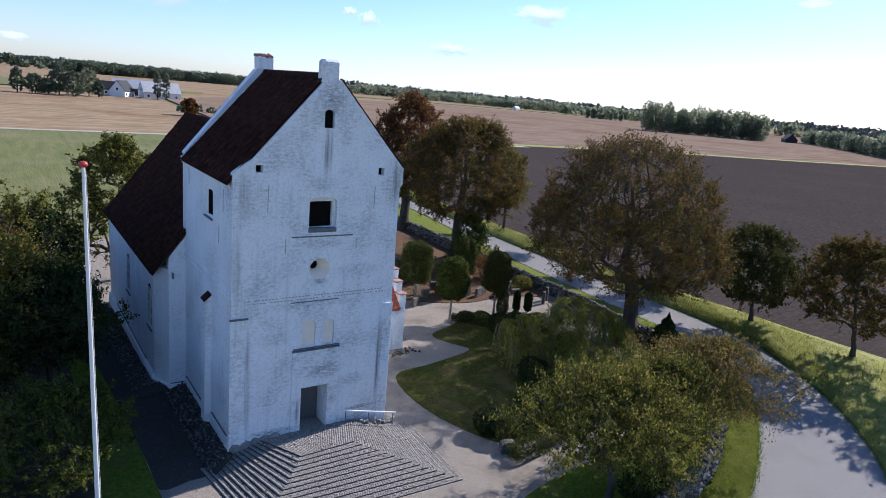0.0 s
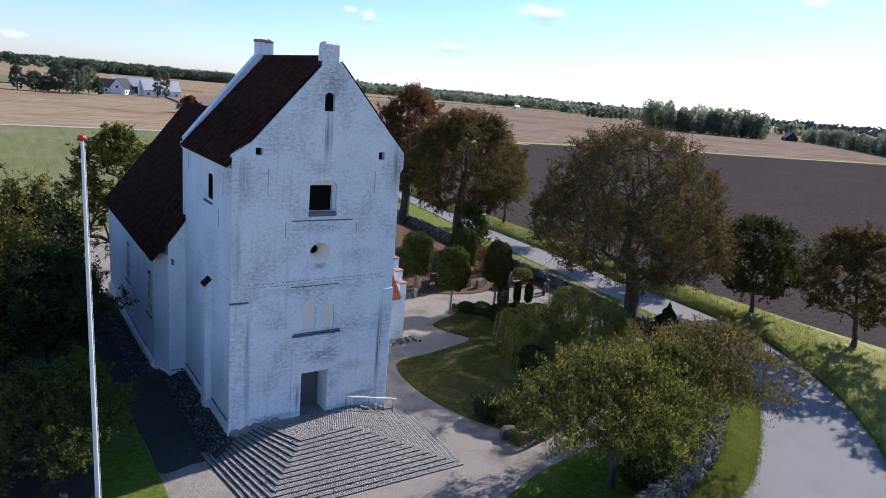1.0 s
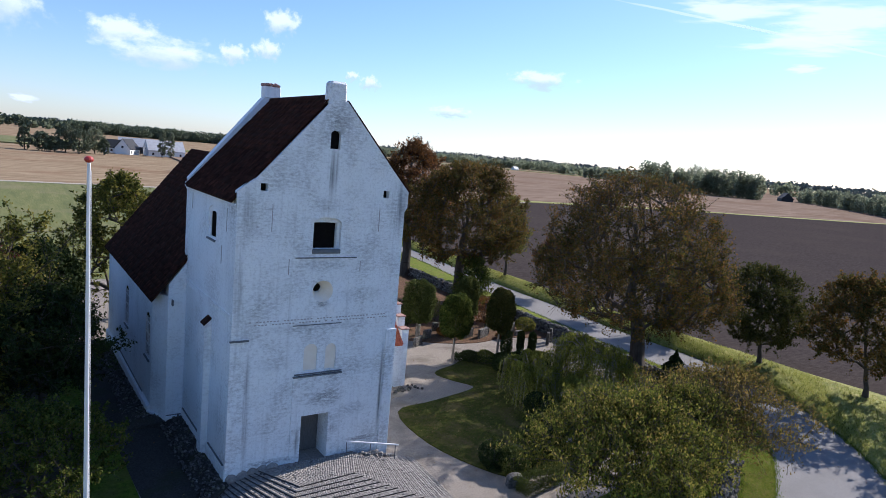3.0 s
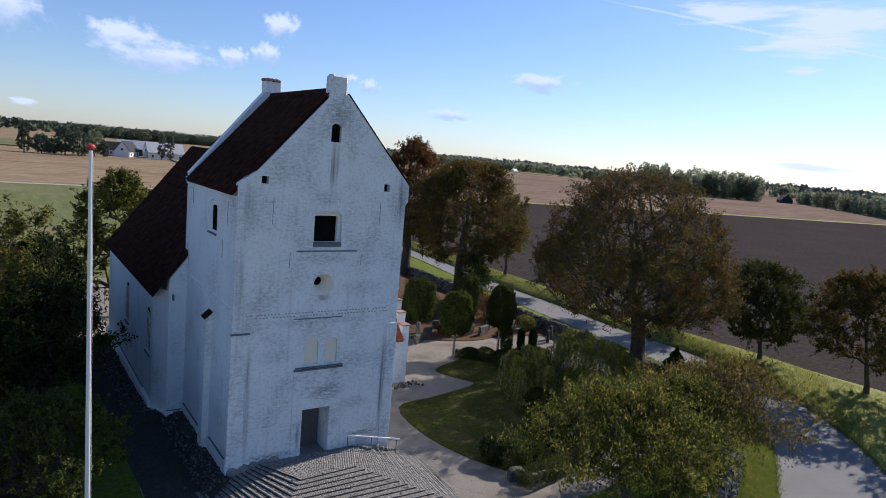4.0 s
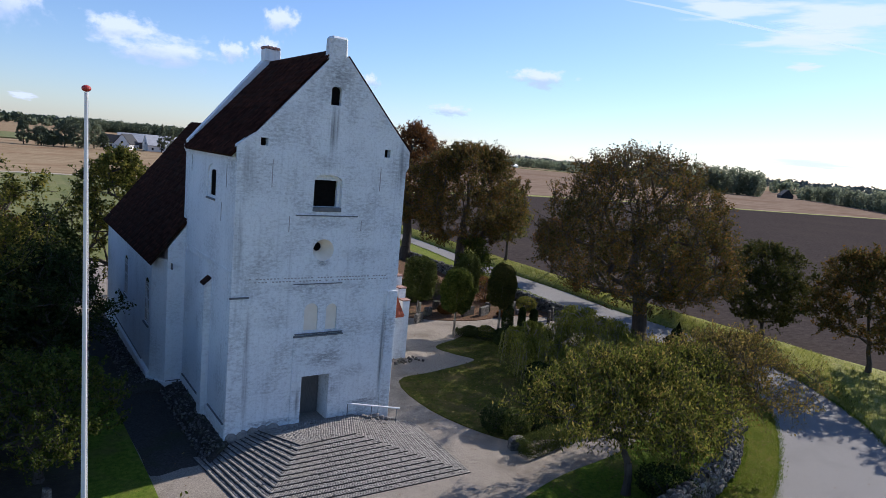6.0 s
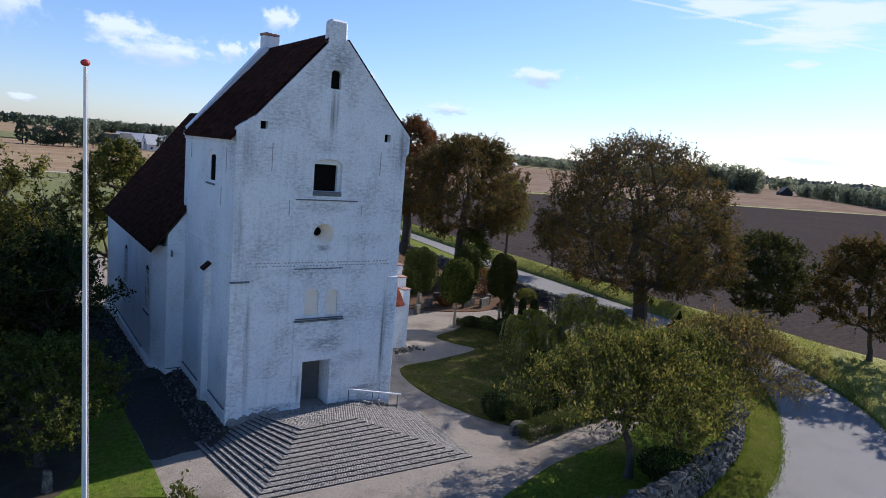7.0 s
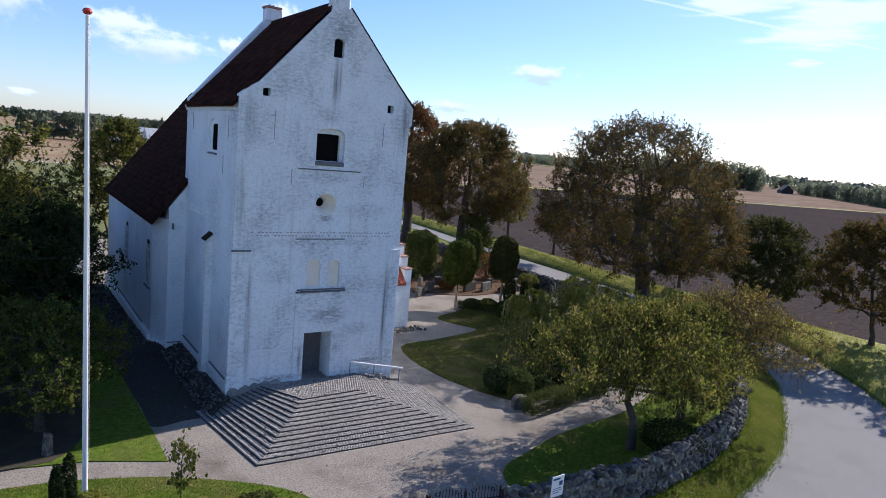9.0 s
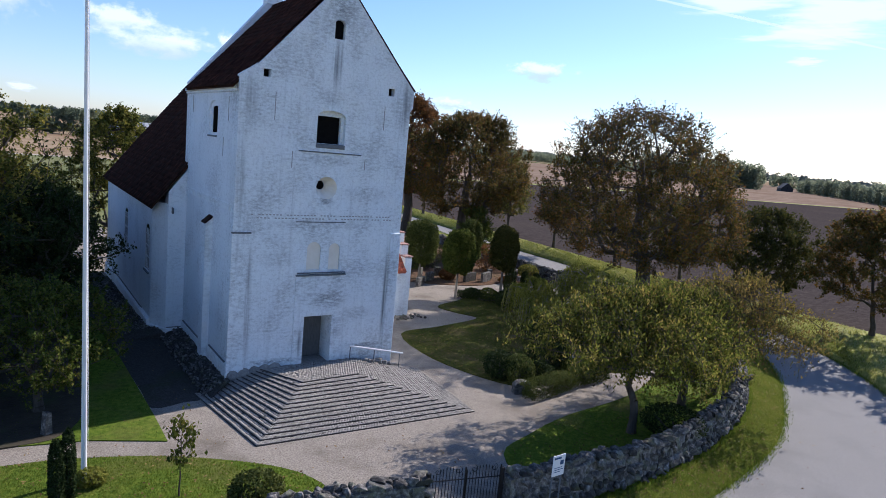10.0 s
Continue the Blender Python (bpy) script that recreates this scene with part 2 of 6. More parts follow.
# dark green mottling stands for weeds and for patches of tree shade
M_VERGE = material("rough_grass", [(0.14, 0.165, 0.03), (0.27, 0.28, 0.06), (0.40, 0.36, 0.13)], 2.0, 0.95, 0.10, 12.0, 8.0,
                   stains=((0.075, 0.09, 0.024), 0.55, 0.7))
M_ROAD = material("worn_asphalt", [(0.15, 0.146, 0.138), (0.22, 0.214, 0.204), (0.305, 0.297, 0.284)], 22.0, 0.9, 0.008, 70.0, 10.0,
                  stains=((0.155, 0.152, 0.145), 0.35, 0.5), spec=0.1)
M_PLOUGH = material("ploughed_earth", [(0.034, 0.029, 0.027), (0.058, 0.049, 0.045), (0.085, 0.072, 0.065)], 2.5, 0.95, 0.10, 5.0, 9.0,
                    stains=((0.075, 0.062, 0.052), 0.03, 0.5), stretch=(0.5, 1.2, 1), spec=0.0)
M_STUBBLE = material("stubble", [(0.17, 0.125, 0.076), (0.27, 0.205, 0.128), (0.38, 0.305, 0.195)], 0.35, 0.95, 0.05, 1.5, 12.0,
                     stains=((0.18, 0.10, 0.06), 0.022, 0.85), stretch=(0.22, 1.2, 1), spec=0.0)
M_STUBBLE2 = material("old_stubble", [(0.15, 0.108, 0.075), (0.22, 0.165, 0.12), (0.31, 0.245, 0.18)], 0.1, 0.95, 0.05, 1.5, 10.0, stains=((0.15, 0.095, 0.06), 0.01, 0.8), stretch=(0.3, 1.8, 1), spec=0.0)
# the court's gravel with the church's shade put into its colour
M_SHADEGRAVEL = material("shade_dark_gravel", [(0.034, 0.032, 0.029), (0.06, 0.056, 0.05), (0.088, 0.084, 0.074)], 14.0, 0.95, 0.03, 40.0, 9.0, stains=((0.045, 0.055, 0.025), 0.6, 0.7), spec=0.05)
# step stone darkened so the risers carry their shade as dark lines
M_RISERSHADE = material("shade_dark_riser", [(0.045, 0.043, 0.040), (0.085, 0.08, 0.074)], 8.0, 0.9, 0.004)
M_GREEN = material("green_crop", [(0.085, 0.10, 0.022), (0.125, 0.135, 0.034), (0.17, 0.17, 0.052)], 0.5, 0.95, 0.08, 2.0, 12.0,
                   stains=((0.19, 0.165, 0.075), 0.045, 0.85), stretch=(1.5, 0.2, 1))
# dry grass tones, taken darker to include the chestnut's shade
M_DRYSHADELAWN = material("dry_shade_lawn", [(0.035, 0.043, 0.009), (0.066, 0.074, 0.015), (0.115, 0.105, 0.03)], 4.0, 0.95, 0.05, 30.0, 8.0, stains=((0.15, 0.115, 0.05), 0.6, 0.85), spec=0.05)
M_LITTER = material("leaf_litter", [(0.06, 0.04, 0.026), (0.13, 0.08, 0.05), (0.22, 0.14, 0.09)], 6.0, 0.95, 0.04, 20.0, 9.0, stains=((0.05, 0.06, 0.02), 0.7, 0.6), spec=0.05)
M_TRACK = material("farm_track", [(0.30, 0.26, 0.19), (0.42, 0.38, 0.29)], 0.5, 0.95)
# soil colour taken darker to hold the deep shade under the trees
M_SOIL = material("shade_dark_soil", [(0.03, 0.026, 0.018), (0.06, 0.05, 0.032)], 2.0, 0.95, 0.03, 9.0, stains=((0.04, 0.055, 0.018), 0.6, 0.8))
M_BARK = material("bark", [(0.045, 0.036, 0.028), (0.10, 0.085, 0.066)], 7.0, 0.95, 0.03, 14.0, stretch=(1, 1, 0.25))
M_PALEBARK = material("pale_bark", [(0.16, 0.14, 0.11), (0.27, 0.24, 0.20)], 7.0, 0.95, 0.02, 14.0, stretch=(1, 1, 0.3))
M_POLE = material("white_lacquer", [(0.74, 0.74, 0.74), (0.82, 0.82, 0.82)], 2.0, 0.4, spec=0.5)
M_REDBALL = material("red_lacquer", [(0.35, 0.03, 0.02), (0.45, 0.05, 0.03)], 5.0, 0.4, spec=0.5)
M_DOOR = material("dark_door_wood", [(0.10, 0.10, 0.098), (0.17, 0.168, 0.16)], 6.0, 0.8, 0.004, stretch=(6, 6, 0.6))
M_GLASS = material("window_glass", [(0.012, 0.016, 0.02), (0.02, 0.025, 0.03)], 3.0, 0.08, spec=0.6)
M_PAINT = material("white_paint", [(0.70, 0.70, 0.68), (0.80, 0.80, 0.78)], 4.0, 0.6)
M_SLATE = material("dark_slate_roof", [(0.02, 0.022, 0.026), (0.045, 0.047, 0.05)], 1.0, 0.8)
M_FARROOF = material("grey_sheet_roof", [(0.34, 0.35, 0.37), (0.46, 0.47, 0.48)], 0.6, 0.6)
L_CHESTNUT = leaf_material("chestnut_leaves", [(0.034, 0.038, 0.009), (0.078, 0.074, 0.016), (0.14, 0.092, 0.022), (0.21, 0.108, 0.032)], 0.42)
L_RUST = leaf_material("rusty_chestnut_leaves", [(0.045, 0.03, 0.01), (0.11, 0.058, 0.018), (0.175, 0.078, 0.025), (0.23, 0.11, 0.036)], 0.42)
L_CHERRY = leaf_material("cherry_leaves", [(0.026, 0.038, 0.008), (0.09, 0.108, 0.016), (0.17, 0.172, 0.027), (0.30, 0.23, 0.058)], 0.5)
L_VERGE = leaf_material("dark_olive_leaves", [(0.030, 0.040, 0.010), (0.055, 0.064, 0.014), (0.085, 0.085, 0.02), (0.12, 0.10, 0.028)], 0.35)
L_BRONZE = leaf_material("bronze_cherry_leaves", [(0.075, 0.075, 0.016), (0.14, 0.125, 0.025), (0.20, 0.14, 0.04), (0.28, 0.21, 0.06)], 0.5)
L_GREEN = leaf_material("green_leaves", [(0.030, 0.050, 0.009), (0.060, 0.085, 0.013), (0.10, 0.12, 0.02), (0.17, 0.155, 0.03)], 0.42)
# taken extra dark to put the north side's deep shade into the leaves
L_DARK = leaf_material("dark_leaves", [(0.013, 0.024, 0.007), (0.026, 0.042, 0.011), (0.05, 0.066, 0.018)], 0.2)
L_YELLOW = leaf_material("yellowing_leaves", [(0.035, 0.048, 0.011), (0.12, 0.13, 0.024), (0.28, 0.24, 0.045)], 0.5)
L_THUJA = leaf_material("thuja_leaves", [(0.04, 0.055, 0.013), (0.08, 0.098, 0.022), (0.14, 0.15, 0.036)], 0.3)
L_WEEP = leaf_material("weeping_leaves", [(0.10, 0.125, 0.02), (0.21, 0.225, 0.037), (0.33, 0.32, 0.07)], 0.55)
L_RED = leaf_material("copper_leaves", [(0.05, 0.02, 0.015), (0.10, 0.035, 0.024), (0.15, 0.06, 0.03)], 0.35)
# distance haze is mixed into these three leaf colours as extra paleness
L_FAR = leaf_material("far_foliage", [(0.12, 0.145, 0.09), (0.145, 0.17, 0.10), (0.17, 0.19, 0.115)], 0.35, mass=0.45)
L_GROVE = leaf_material("haze_tinted_grove_foliage", [(0.19, 0.225, 0.15), (0.24, 0.27, 0.175), (0.31, 0.325, 0.21)], 0.7, mass=0.25)
L_HAZE = leaf_material("haze_tinted_far_foliage", [(0.13, 0.165, 0.15), (0.15, 0.18, 0.16), (0.18, 0.20, 0.17)], 0.35, mass=0.55)
M_OUTGRASS = material("trodden_grass", [(0.07, 0.10, 0.013), (0.13, 0.165, 0.022), (0.21, 0.21, 0.045)], 3.0, 0.95, 0.05, 30.0, 9.0,
                      stains=((0.17, 0.125, 0.06), 0.8, 0.8), spec=0.05)
L_OUTGRASS = leaf_material("trodden_grass_blades", [(0.09, 0.125, 0.015), (0.16, 0.20, 0.025), (0.27, 0.26, 0.06)], 0.5)
L_LAWN = leaf_material("lawn_blades", [(0.065, 0.105, 0.011), (0.12, 0.17, 0.017), (0.20, 0.235, 0.034)], 0.5)
L_FALLEN = leaf_material("fallen_leaves", [(0.07, 0.04, 0.018), (0.15, 0.09, 0.035), (0.26, 0.19, 0.07)], 0.1)
L_TUFT = leaf_material("dry_grass_blades", [(0.17, 0.20, 0.034), (0.29, 0.31, 0.06), (0.34, 0.35, 0.08), (0.52, 0.47, 0.19)], 0.5)


# ---- mesh tools ----
def thing(name, m=None):
    e = new(name)
    e.matrix_world = m or Matrix()
    return e


def put_mesh(name, me, parent=None, label="", mat=None):
    if mat and not me.materials:
        me.materials.append(mat)
    ob = new(name, me)
    if parent:
        ob.parent = parent
    if label:
        ob["label"] = label
    return ob


def part(name, bm, mat, parent=None, label=""):
    me = bpy.data.meshes.new(name)
    bm.to_mesh(me)
    bm.free()
    return put_mesh(name, me, parent, label, mat)


def raw(name, verts, faces, mat, parent=None, label="", smooth=False):
    me = bpy.data.meshes.new(name)
    me.from_pydata([tuple(v) for v in verts], [], [tuple(f) for f in faces])
    me.update()
    if smooth:
        me.polygons.foreach_set("use_smooth", [True] * len(me.polygons))
    return put_mesh(name, me, parent, label, mat)


def tris_mesh(name, v, f, mat, parent=None, label=""):
    """A big mesh of quads or triangles out of arrays."""
    me = bpy.data.meshes.new(name)
    k = f.shape[1]
    me.vertices.add(len(v))
    me.vertices.foreach_set("co", np.asarray(v, np.float32).ravel())
    me.loops.add(f.size)
    me.loops.foreach_set("vertex_index", np.asarray(f, np.int32).ravel())
    me.polygons.add(len(f))
    me.polygons.foreach_set("loop_start", np.arange(0, f.size, k, dtype=np.int32))
    me.update(calc_edges=True)
    me.validate()
    return put_mesh(name, me, parent, label, mat)


def box(bm, x0, x1, y0, y1, z0, z1, bevel=0.0):
    r = bmesh.ops.create_cube(bm, size=1, matrix=Matrix.Translation(((x0 + x1) / 2, (y0 + y1) / 2, (z0 + z1) / 2)) @ Matrix.Diagonal((x1 - x0, y1 - y0, z1 - z0, 1)))
    if bevel:
        es = list({e for v in r["verts"] for e in v.link_edges})
        bmesh.ops.bevel(bm, geom=es, offset=bevel, segments=1, affect="EDGES")
    return bm


def boxed(*a, **k):
    return box(bmesh.new(), *a, **k)


def prism(bm, pts, direction):
    """A solid out of a flat outline (3D points) pushed along a vector."""
    d = Vector(direction)
    a = [bm.verts.new(p) for p in pts]
    b = [bm.verts.new(Vector(p) + d) for p in pts]
    n = len(pts)
    bm.faces.new(a[::-1])
    bm.faces.new(b)
    for i in range(n):
        bm.faces.new((a[i], a[(i + 1) % n], b[(i + 1) % n], b[i]))
    bmesh.ops.recalc_face_normals(bm, faces=bm.faces)
    return bm


def rod(bm, a, b, r0, r1=None, seg=8):
    a, b = Vector(a), Vector(b)
    d = b - a
    m = Matrix.Translation((a + b) / 2) @ d.to_track_quat("Z", "Y").to_matrix().to_4x4()
    bmesh.ops.create_cone(bm, cap_ends=True, segments=seg, radius1=r0, radius2=r0 if r1 is None else r1, depth=d.length, matrix=m)
    return bm


OUTLINES = {}


def sheet(name, pts, z, mat, label, category, skirt=0.95):
    """A piece of ground with an outline in plan and a small edge going down."""
    OUTLINES[name] = np.array(pts)
    bm = bmesh.new()
    top = [bm.verts.new((x, y, z)) for x, y in pts]
    low = [bm.verts.new((x, y, z - skirt)) for x, y in pts]
    f = bm.faces.new(top)
    n = len(pts)
    for i in range(n):
        bm.faces.new((top[i], low[i], low[(i + 1) % n], top[(i + 1) % n]))
    bmesh.ops.recalc_face_normals(bm, faces=bm.faces)
    if f.normal.z < 0:
        bmesh.ops.reverse_faces(bm, faces=bm.faces)
    bmesh.ops.triangulate(bm, faces=[f])
    return tagged(part(name, bm, mat), label, category, kind="structure")


def smooth_line(pts, n=6, closed=False):
    """Catmull-Rom through plan points."""
    p = [Vector(q) for q in pts]
    out = []
    m = len(p)
    for i in range(m if closed else m - 1):
        a, b, c, d = (p[(i + k - 1) % m] if closed else p[min(max(i + k - 1, 0), m - 1)] for k in range(4))
        for j in range(n):
            t = j / n
            out.append(tuple(0.5 * (2 * b + (c - a) * t + (2 * a - 5 * b + 4 * c - d) * t * t + (3 * b - a - 3 * c + d) * t ** 3)))
    if not closed:
        out.append(tuple(p[-1]))
    return out


# ---- ground ----
bm = bmesh.new()
bmesh.ops.create_circle(bm, cap_ends=True, segments=96, radius=4400, matrix=Matrix.Translation((0, 0, -1.3)))
tagged(part("ground", bm, M_STUBBLE), "wide harvested stubble farmland reaching the horizon", "ground", kind="structure")

sheet("field_green", [(-260, 46), (32, 46), (36, 60), (38, 163.8), (-260, 160)], -0.52, M_GREEN, "flat green field of young crop", "field")
sheet("farm_track", [(-260, 160.5), (46, 164.5), (165, 170), (165, 174), (46, 168), (-260, 164)], -0.50, M_TRACK, "pale sandy farm track between fields", "track")
sheet("field_far_green", [(-420, 455), (40, 470), (150, 600), (40, 640), (-420, 640)], -0.52, M_GREEN, "distant green field", "field")
sheet("field_ploughed", [(43.6, -120), (43.6, 10), (45.0, 40), (48.2, 70), (60, 150), (164, 175), (256, 167), (326, 150), (420, 131), (520, 40), (520, -120)], -0.53, M_PLOUGH,
      "large dark brown ploughed field", "field")
sheet("field_margin", [(60, 150), (164, 175.5), (256, 168), (326, 151), (420, 132), (424, 138), (326, 158), (256, 176), (164, 184), (56, 158)], -0.50, M_VERGE,
      "pale dry grass strip along the field edge", "verge")
sheet("field_old_stubble", [(54, 158), (164, 184), (256, 176), (326, 158), (424, 138), (560, 60), (1500, 200), (1250, 760), (640, 980), (300, 760), (80, 420)], -0.57, M_STUBBLE2, "brown old stubble field beyond the ploughed land", "field")
sheet("field_far_strip", [(520, 1080), (900, 1120), (1200, 900), (1300, 950), (950, 1250), (520, 1180)], -0.55, M_GREEN, "distant strip of green crop", "field")
sheet("field_distant_meadow", [(1050, 420), (1350, 440), (1700, 700), (1200, 640)], -0.52, M_GREEN, "distant bright green meadow", "field")

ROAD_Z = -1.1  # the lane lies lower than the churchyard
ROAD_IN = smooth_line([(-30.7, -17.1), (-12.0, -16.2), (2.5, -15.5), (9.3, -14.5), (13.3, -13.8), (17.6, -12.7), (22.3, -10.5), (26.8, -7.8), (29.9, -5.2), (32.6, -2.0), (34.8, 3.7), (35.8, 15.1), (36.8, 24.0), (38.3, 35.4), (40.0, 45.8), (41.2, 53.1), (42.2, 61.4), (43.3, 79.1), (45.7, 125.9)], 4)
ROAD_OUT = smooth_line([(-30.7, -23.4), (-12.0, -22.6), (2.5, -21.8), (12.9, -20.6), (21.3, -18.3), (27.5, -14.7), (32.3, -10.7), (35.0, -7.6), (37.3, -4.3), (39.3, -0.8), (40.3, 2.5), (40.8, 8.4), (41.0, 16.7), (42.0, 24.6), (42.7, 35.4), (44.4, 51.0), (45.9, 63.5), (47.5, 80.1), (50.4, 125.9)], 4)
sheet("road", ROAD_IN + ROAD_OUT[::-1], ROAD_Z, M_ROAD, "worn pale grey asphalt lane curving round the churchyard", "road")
VERGE_OUT = smooth_line([(-30, -60), (20, -50), (40, -30), (42.5, -16), (43.3, -8), (43.6, -2), (43.9, 4), (43.6, 10), (43.9, 18), (44.4, 26), (45.0, 34), (46.2, 48), (47.6, 60), (48.8, 76), (52, 120)], 4)
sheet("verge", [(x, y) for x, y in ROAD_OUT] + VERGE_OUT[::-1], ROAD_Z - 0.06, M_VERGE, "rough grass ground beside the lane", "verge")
va = [p for p in ROAD_OUT if p[1] > -20 and p[0] > 16]
vb = [p for p in VERGE_OUT if p[1] > -20 and p[0] > 30]
BANK_S = (0.0, 0.10, 0.45, 0.85, 1.0, 1.2)
BANK_Z = (ROAD_Z - 0.02, -0.78, -0.42, -0.12, -0.14, -0.6)


def bank_rows():
    """The verge's rough bank: rows of points from the lane's edge up and over to the field."""
    A, B = np.array(va), np.array(vb)
    t = np.linspace(0, 1, 120)
    a_, b_ = (np.stack([np.interp(t, np.linspace(0, 1, len(K)), K[:, k]) for k in (0, 1)], 1) for K in (A, B))
    rows = []
    for i in range(len(t)):
        for q, z in zip(BANK_S, BANK_Z):
            x, y = a_[i] * (1 - q) + b_[i] * q
            bumpy = 0.0 if q in (0.0, BANK_S[-1]) else 0.10 * noise.noise(Vector((x * 0.7, y * 0.7, q * 3)))
            rows.append((x, y, z + bumpy))
    return rows, len(t), len(BANK_S)


bv, bn, bk = bank_rows()
tagged(raw("verge_bank", bv, [(i * bk + j, i * bk + j + 1, (i + 1) * bk + j + 1, (i + 1) * bk + j) for i in range(bn - 1) for j in range(bk - 1)], M_VERGE, smooth=True), "rough grass bank rising from the lane to the field", "verge", kind="structure")
WALL = [(-34, -8.0), (-20, -9.6), (-10, -10.3), (-5.0, -10.8), (-2.8, -11.1), (-1.0, -11.5)]
WALL2 = [(1.7, -12.3), (5.2, -12.6), (8.5, -12.6), (12.0, -12.1), (15.5, -11.2), (18.6, -10.0), (21.6, -8.2), (24.5, -5.6), (27.0, -2.2), (28.8, 2.0), (29.6, 7.0), (30.2, 12.5), (30.4, 18), (30.7, 25), (31.1, 33),
         (31.6, 42), (33.0, 55), (35, 70)]
wall2 = smooth_line(WALL2, 4)


def slope_rows():
    """The grass slope between the wall's foot and the lane."""
    low = [p for p in smooth_line([Vector(q) for q in ROAD_IN if q[0] > 1.5], 3)]
    high = np.array(smooth_line([Vector(q) for q in wall2], 3))
    rows = []
    for p in low:
        w = high[int(np.argmin(((high - np.array(p)) ** 2).sum(1)))]
        for q, z in zip(SLOPE_S, SLOPE_Z):
            x, y = w * (1 - q) + np.array(p) * q
            rows.append((x, y, z + (0.05 * noise.noise(Vector((x, y, 0))) if 0 < q < 1 else 0)))
    return np.array(rows), len(low), len(SLOPE_S)


SLOPE_S = (0.0, 0.35, 0.7, 0.92, 1.0)
SLOPE_Z = (-0.66, -0.72, -0.88, -1.02, ROAD_Z - 0.02)
sv, sn, sk = slope_rows()
tagged(raw("inner_verge", sv, [(i * sk + j, i * sk + j + 1, (i + 1) * sk + j + 1, (i + 1) * sk + j) for i in range(sn - 1) for j in range(sk - 1)], M_OUTGRASS, smooth=True), "mown grass slope between stone wall and lane", "verge", kind="structure")


def slope_spots(n, seed, most=1.0, upto=70):
    """Random spots on the grass slope, as far as a share of its width from the wall."""
    r = np.random.default_rng(seed)
    g = sv.reshape(sn, sk, 3)
    last = max(i for i in range(sn) if g[i, -1, 1] < upto)
    t, q = r.random(n) * (last - 1), r.random(n) * most
    i = t.astype(int)
    fr = (t - i)[:, None]
    row = [g[i, j] * (1 - fr) + g[i + 1, j] * fr for j in range(sk)]
    out = np.zeros((n, 3))
    for j in range(sk - 1):
        inn = (q >= SLOPE_S[j]) & (q <= SLOPE_S[j + 1])
        k = ((q - SLOPE_S[j]) / (SLOPE_S[j + 1] - SLOPE_S[j]))[:, None]
        out[inn] = (row[j] * (1 - k) + row[j + 1] * k)[inn]
    return out


sheet("churchyard_gravel", [(-34, 46), (-34, -8.0)] + smooth_line(WALL, 3)[1:] + [(-1.0, -12.6), (1.7, -12.6)] + [q for q in wall2 if q[1] < 46], GZ, M_GRAVEL, "pale beige gravel churchyard court", "gravel")
# the gate's ramp down to the lane, with sloping shoulders
RAMP = [(-12.58, GZ - 0.004), (-13.2, GZ - 0.08), (-14.2, -0.72), (-15.2, -0.99), (-15.9, ROAD_Z + 0.012)]
rv = [(x, y, z if -1.1 < x < 1.8 else ROAD_Z - 0.15) for y, z in RAMP for x in (-1.5, -1.0, 0.35, 1.7, 2.2)]
tagged(raw("gate_ramp", rv, [(i * 5 + j, i * 5 + 5 + j, i * 5 + 6 + j, i * 5 + 1 + j) for i in range(len(RAMP) - 1) for j in range(4)], M_GRAVEL, smooth=False), "pale gravel ramp from the gate to the lane", "ramp", kind="structure")
sheet("lawn_front", smooth_line([(-34, -3.0), (-20, -3.4), (-11.6, -3.9), (-9.3, -4.3), (-6.9, -5.2), (-4.6, -6.7), (-3.4, -8.0), (-2.9, -9.6), (-2.8, -10.8)], 4) + smooth_line(WALL, 3)[::-1][2:], GZ + 0.05, M_GRASS,
      "sunny mown lawn inside the churchyard wall", "lawn")
sheet("lawn_north", [(-34, -1.6), (-20, -2.2), (-11.6, -2.5), (-9.0, -3.0), (-6.75, -4.0), (-6.75, -1.5), (-6.9, 5), (-7.3, 12), (-8, 24), (-8, 44), (-34, 44)], GZ + 0.04, M_GRASS,
      "shaded lawn beside the church", "lawn")
# soil bed that also paints the trees' deep shade over the lawn
sheet("shade_dark_bed", smooth_line([(-33, -1.75), (-20, -2.35), (-11.6, -2.6), (-9.9, -2.3), (-9.0, -0.6), (-8.7, 2.0), (-8.6, 8), (-9.0, 20), (-9.0, 42), (-33, 42)], 3), GZ + 0.055, M_SOIL, "soil bed under the trees beside the church, darkened for their shade", "soil")
sheet("lawn_south", smooth_line([(8.0, 4.9), (11.0, 5.6), (14.9, 6.6), (14.4, 8.2), (14.0, 10.0), (16.2, 11.0), (18.6, 11.6), (23.5, 8.0), (24.2, 2.5), (21, -3.2), (13.0, -4.8), (10.2, -4.6), (8.6, -3.6), (7.4, 0.5)], 4, True), GZ + 0.05, M_DRYSHADELAWN,
      "lawn with grave plots south of the tower", "lawn")
sheet("lawn_corner", smooth_line([(3.6, -11.9), (3.9, -9.6), (6.0, -8.7), (8.9, -7.9), (13.6, -7.3), (18, -5.5), (22, -2.5), (25, 1.5), (27.5, 2.0), (25.6, -3.6), (21.5, -7.6), (17.0, -10.2), (12, -11.6), (8, -12.1)], 4, True), GZ + 0.05, M_GRASS,
      "lawn strip under the cherry trees inside the wall", "lawn")
sheet("lawn_east", [(9, 22.5), (15, 20.3), (20, 20.4), (25, 18.6), (29.6, 17.6), (31.6, 30), (32.2, 45), (9, 45)], GZ + 0.04, M_LITTER, "leaf-strewn worn grass east of the porch", "lawn")
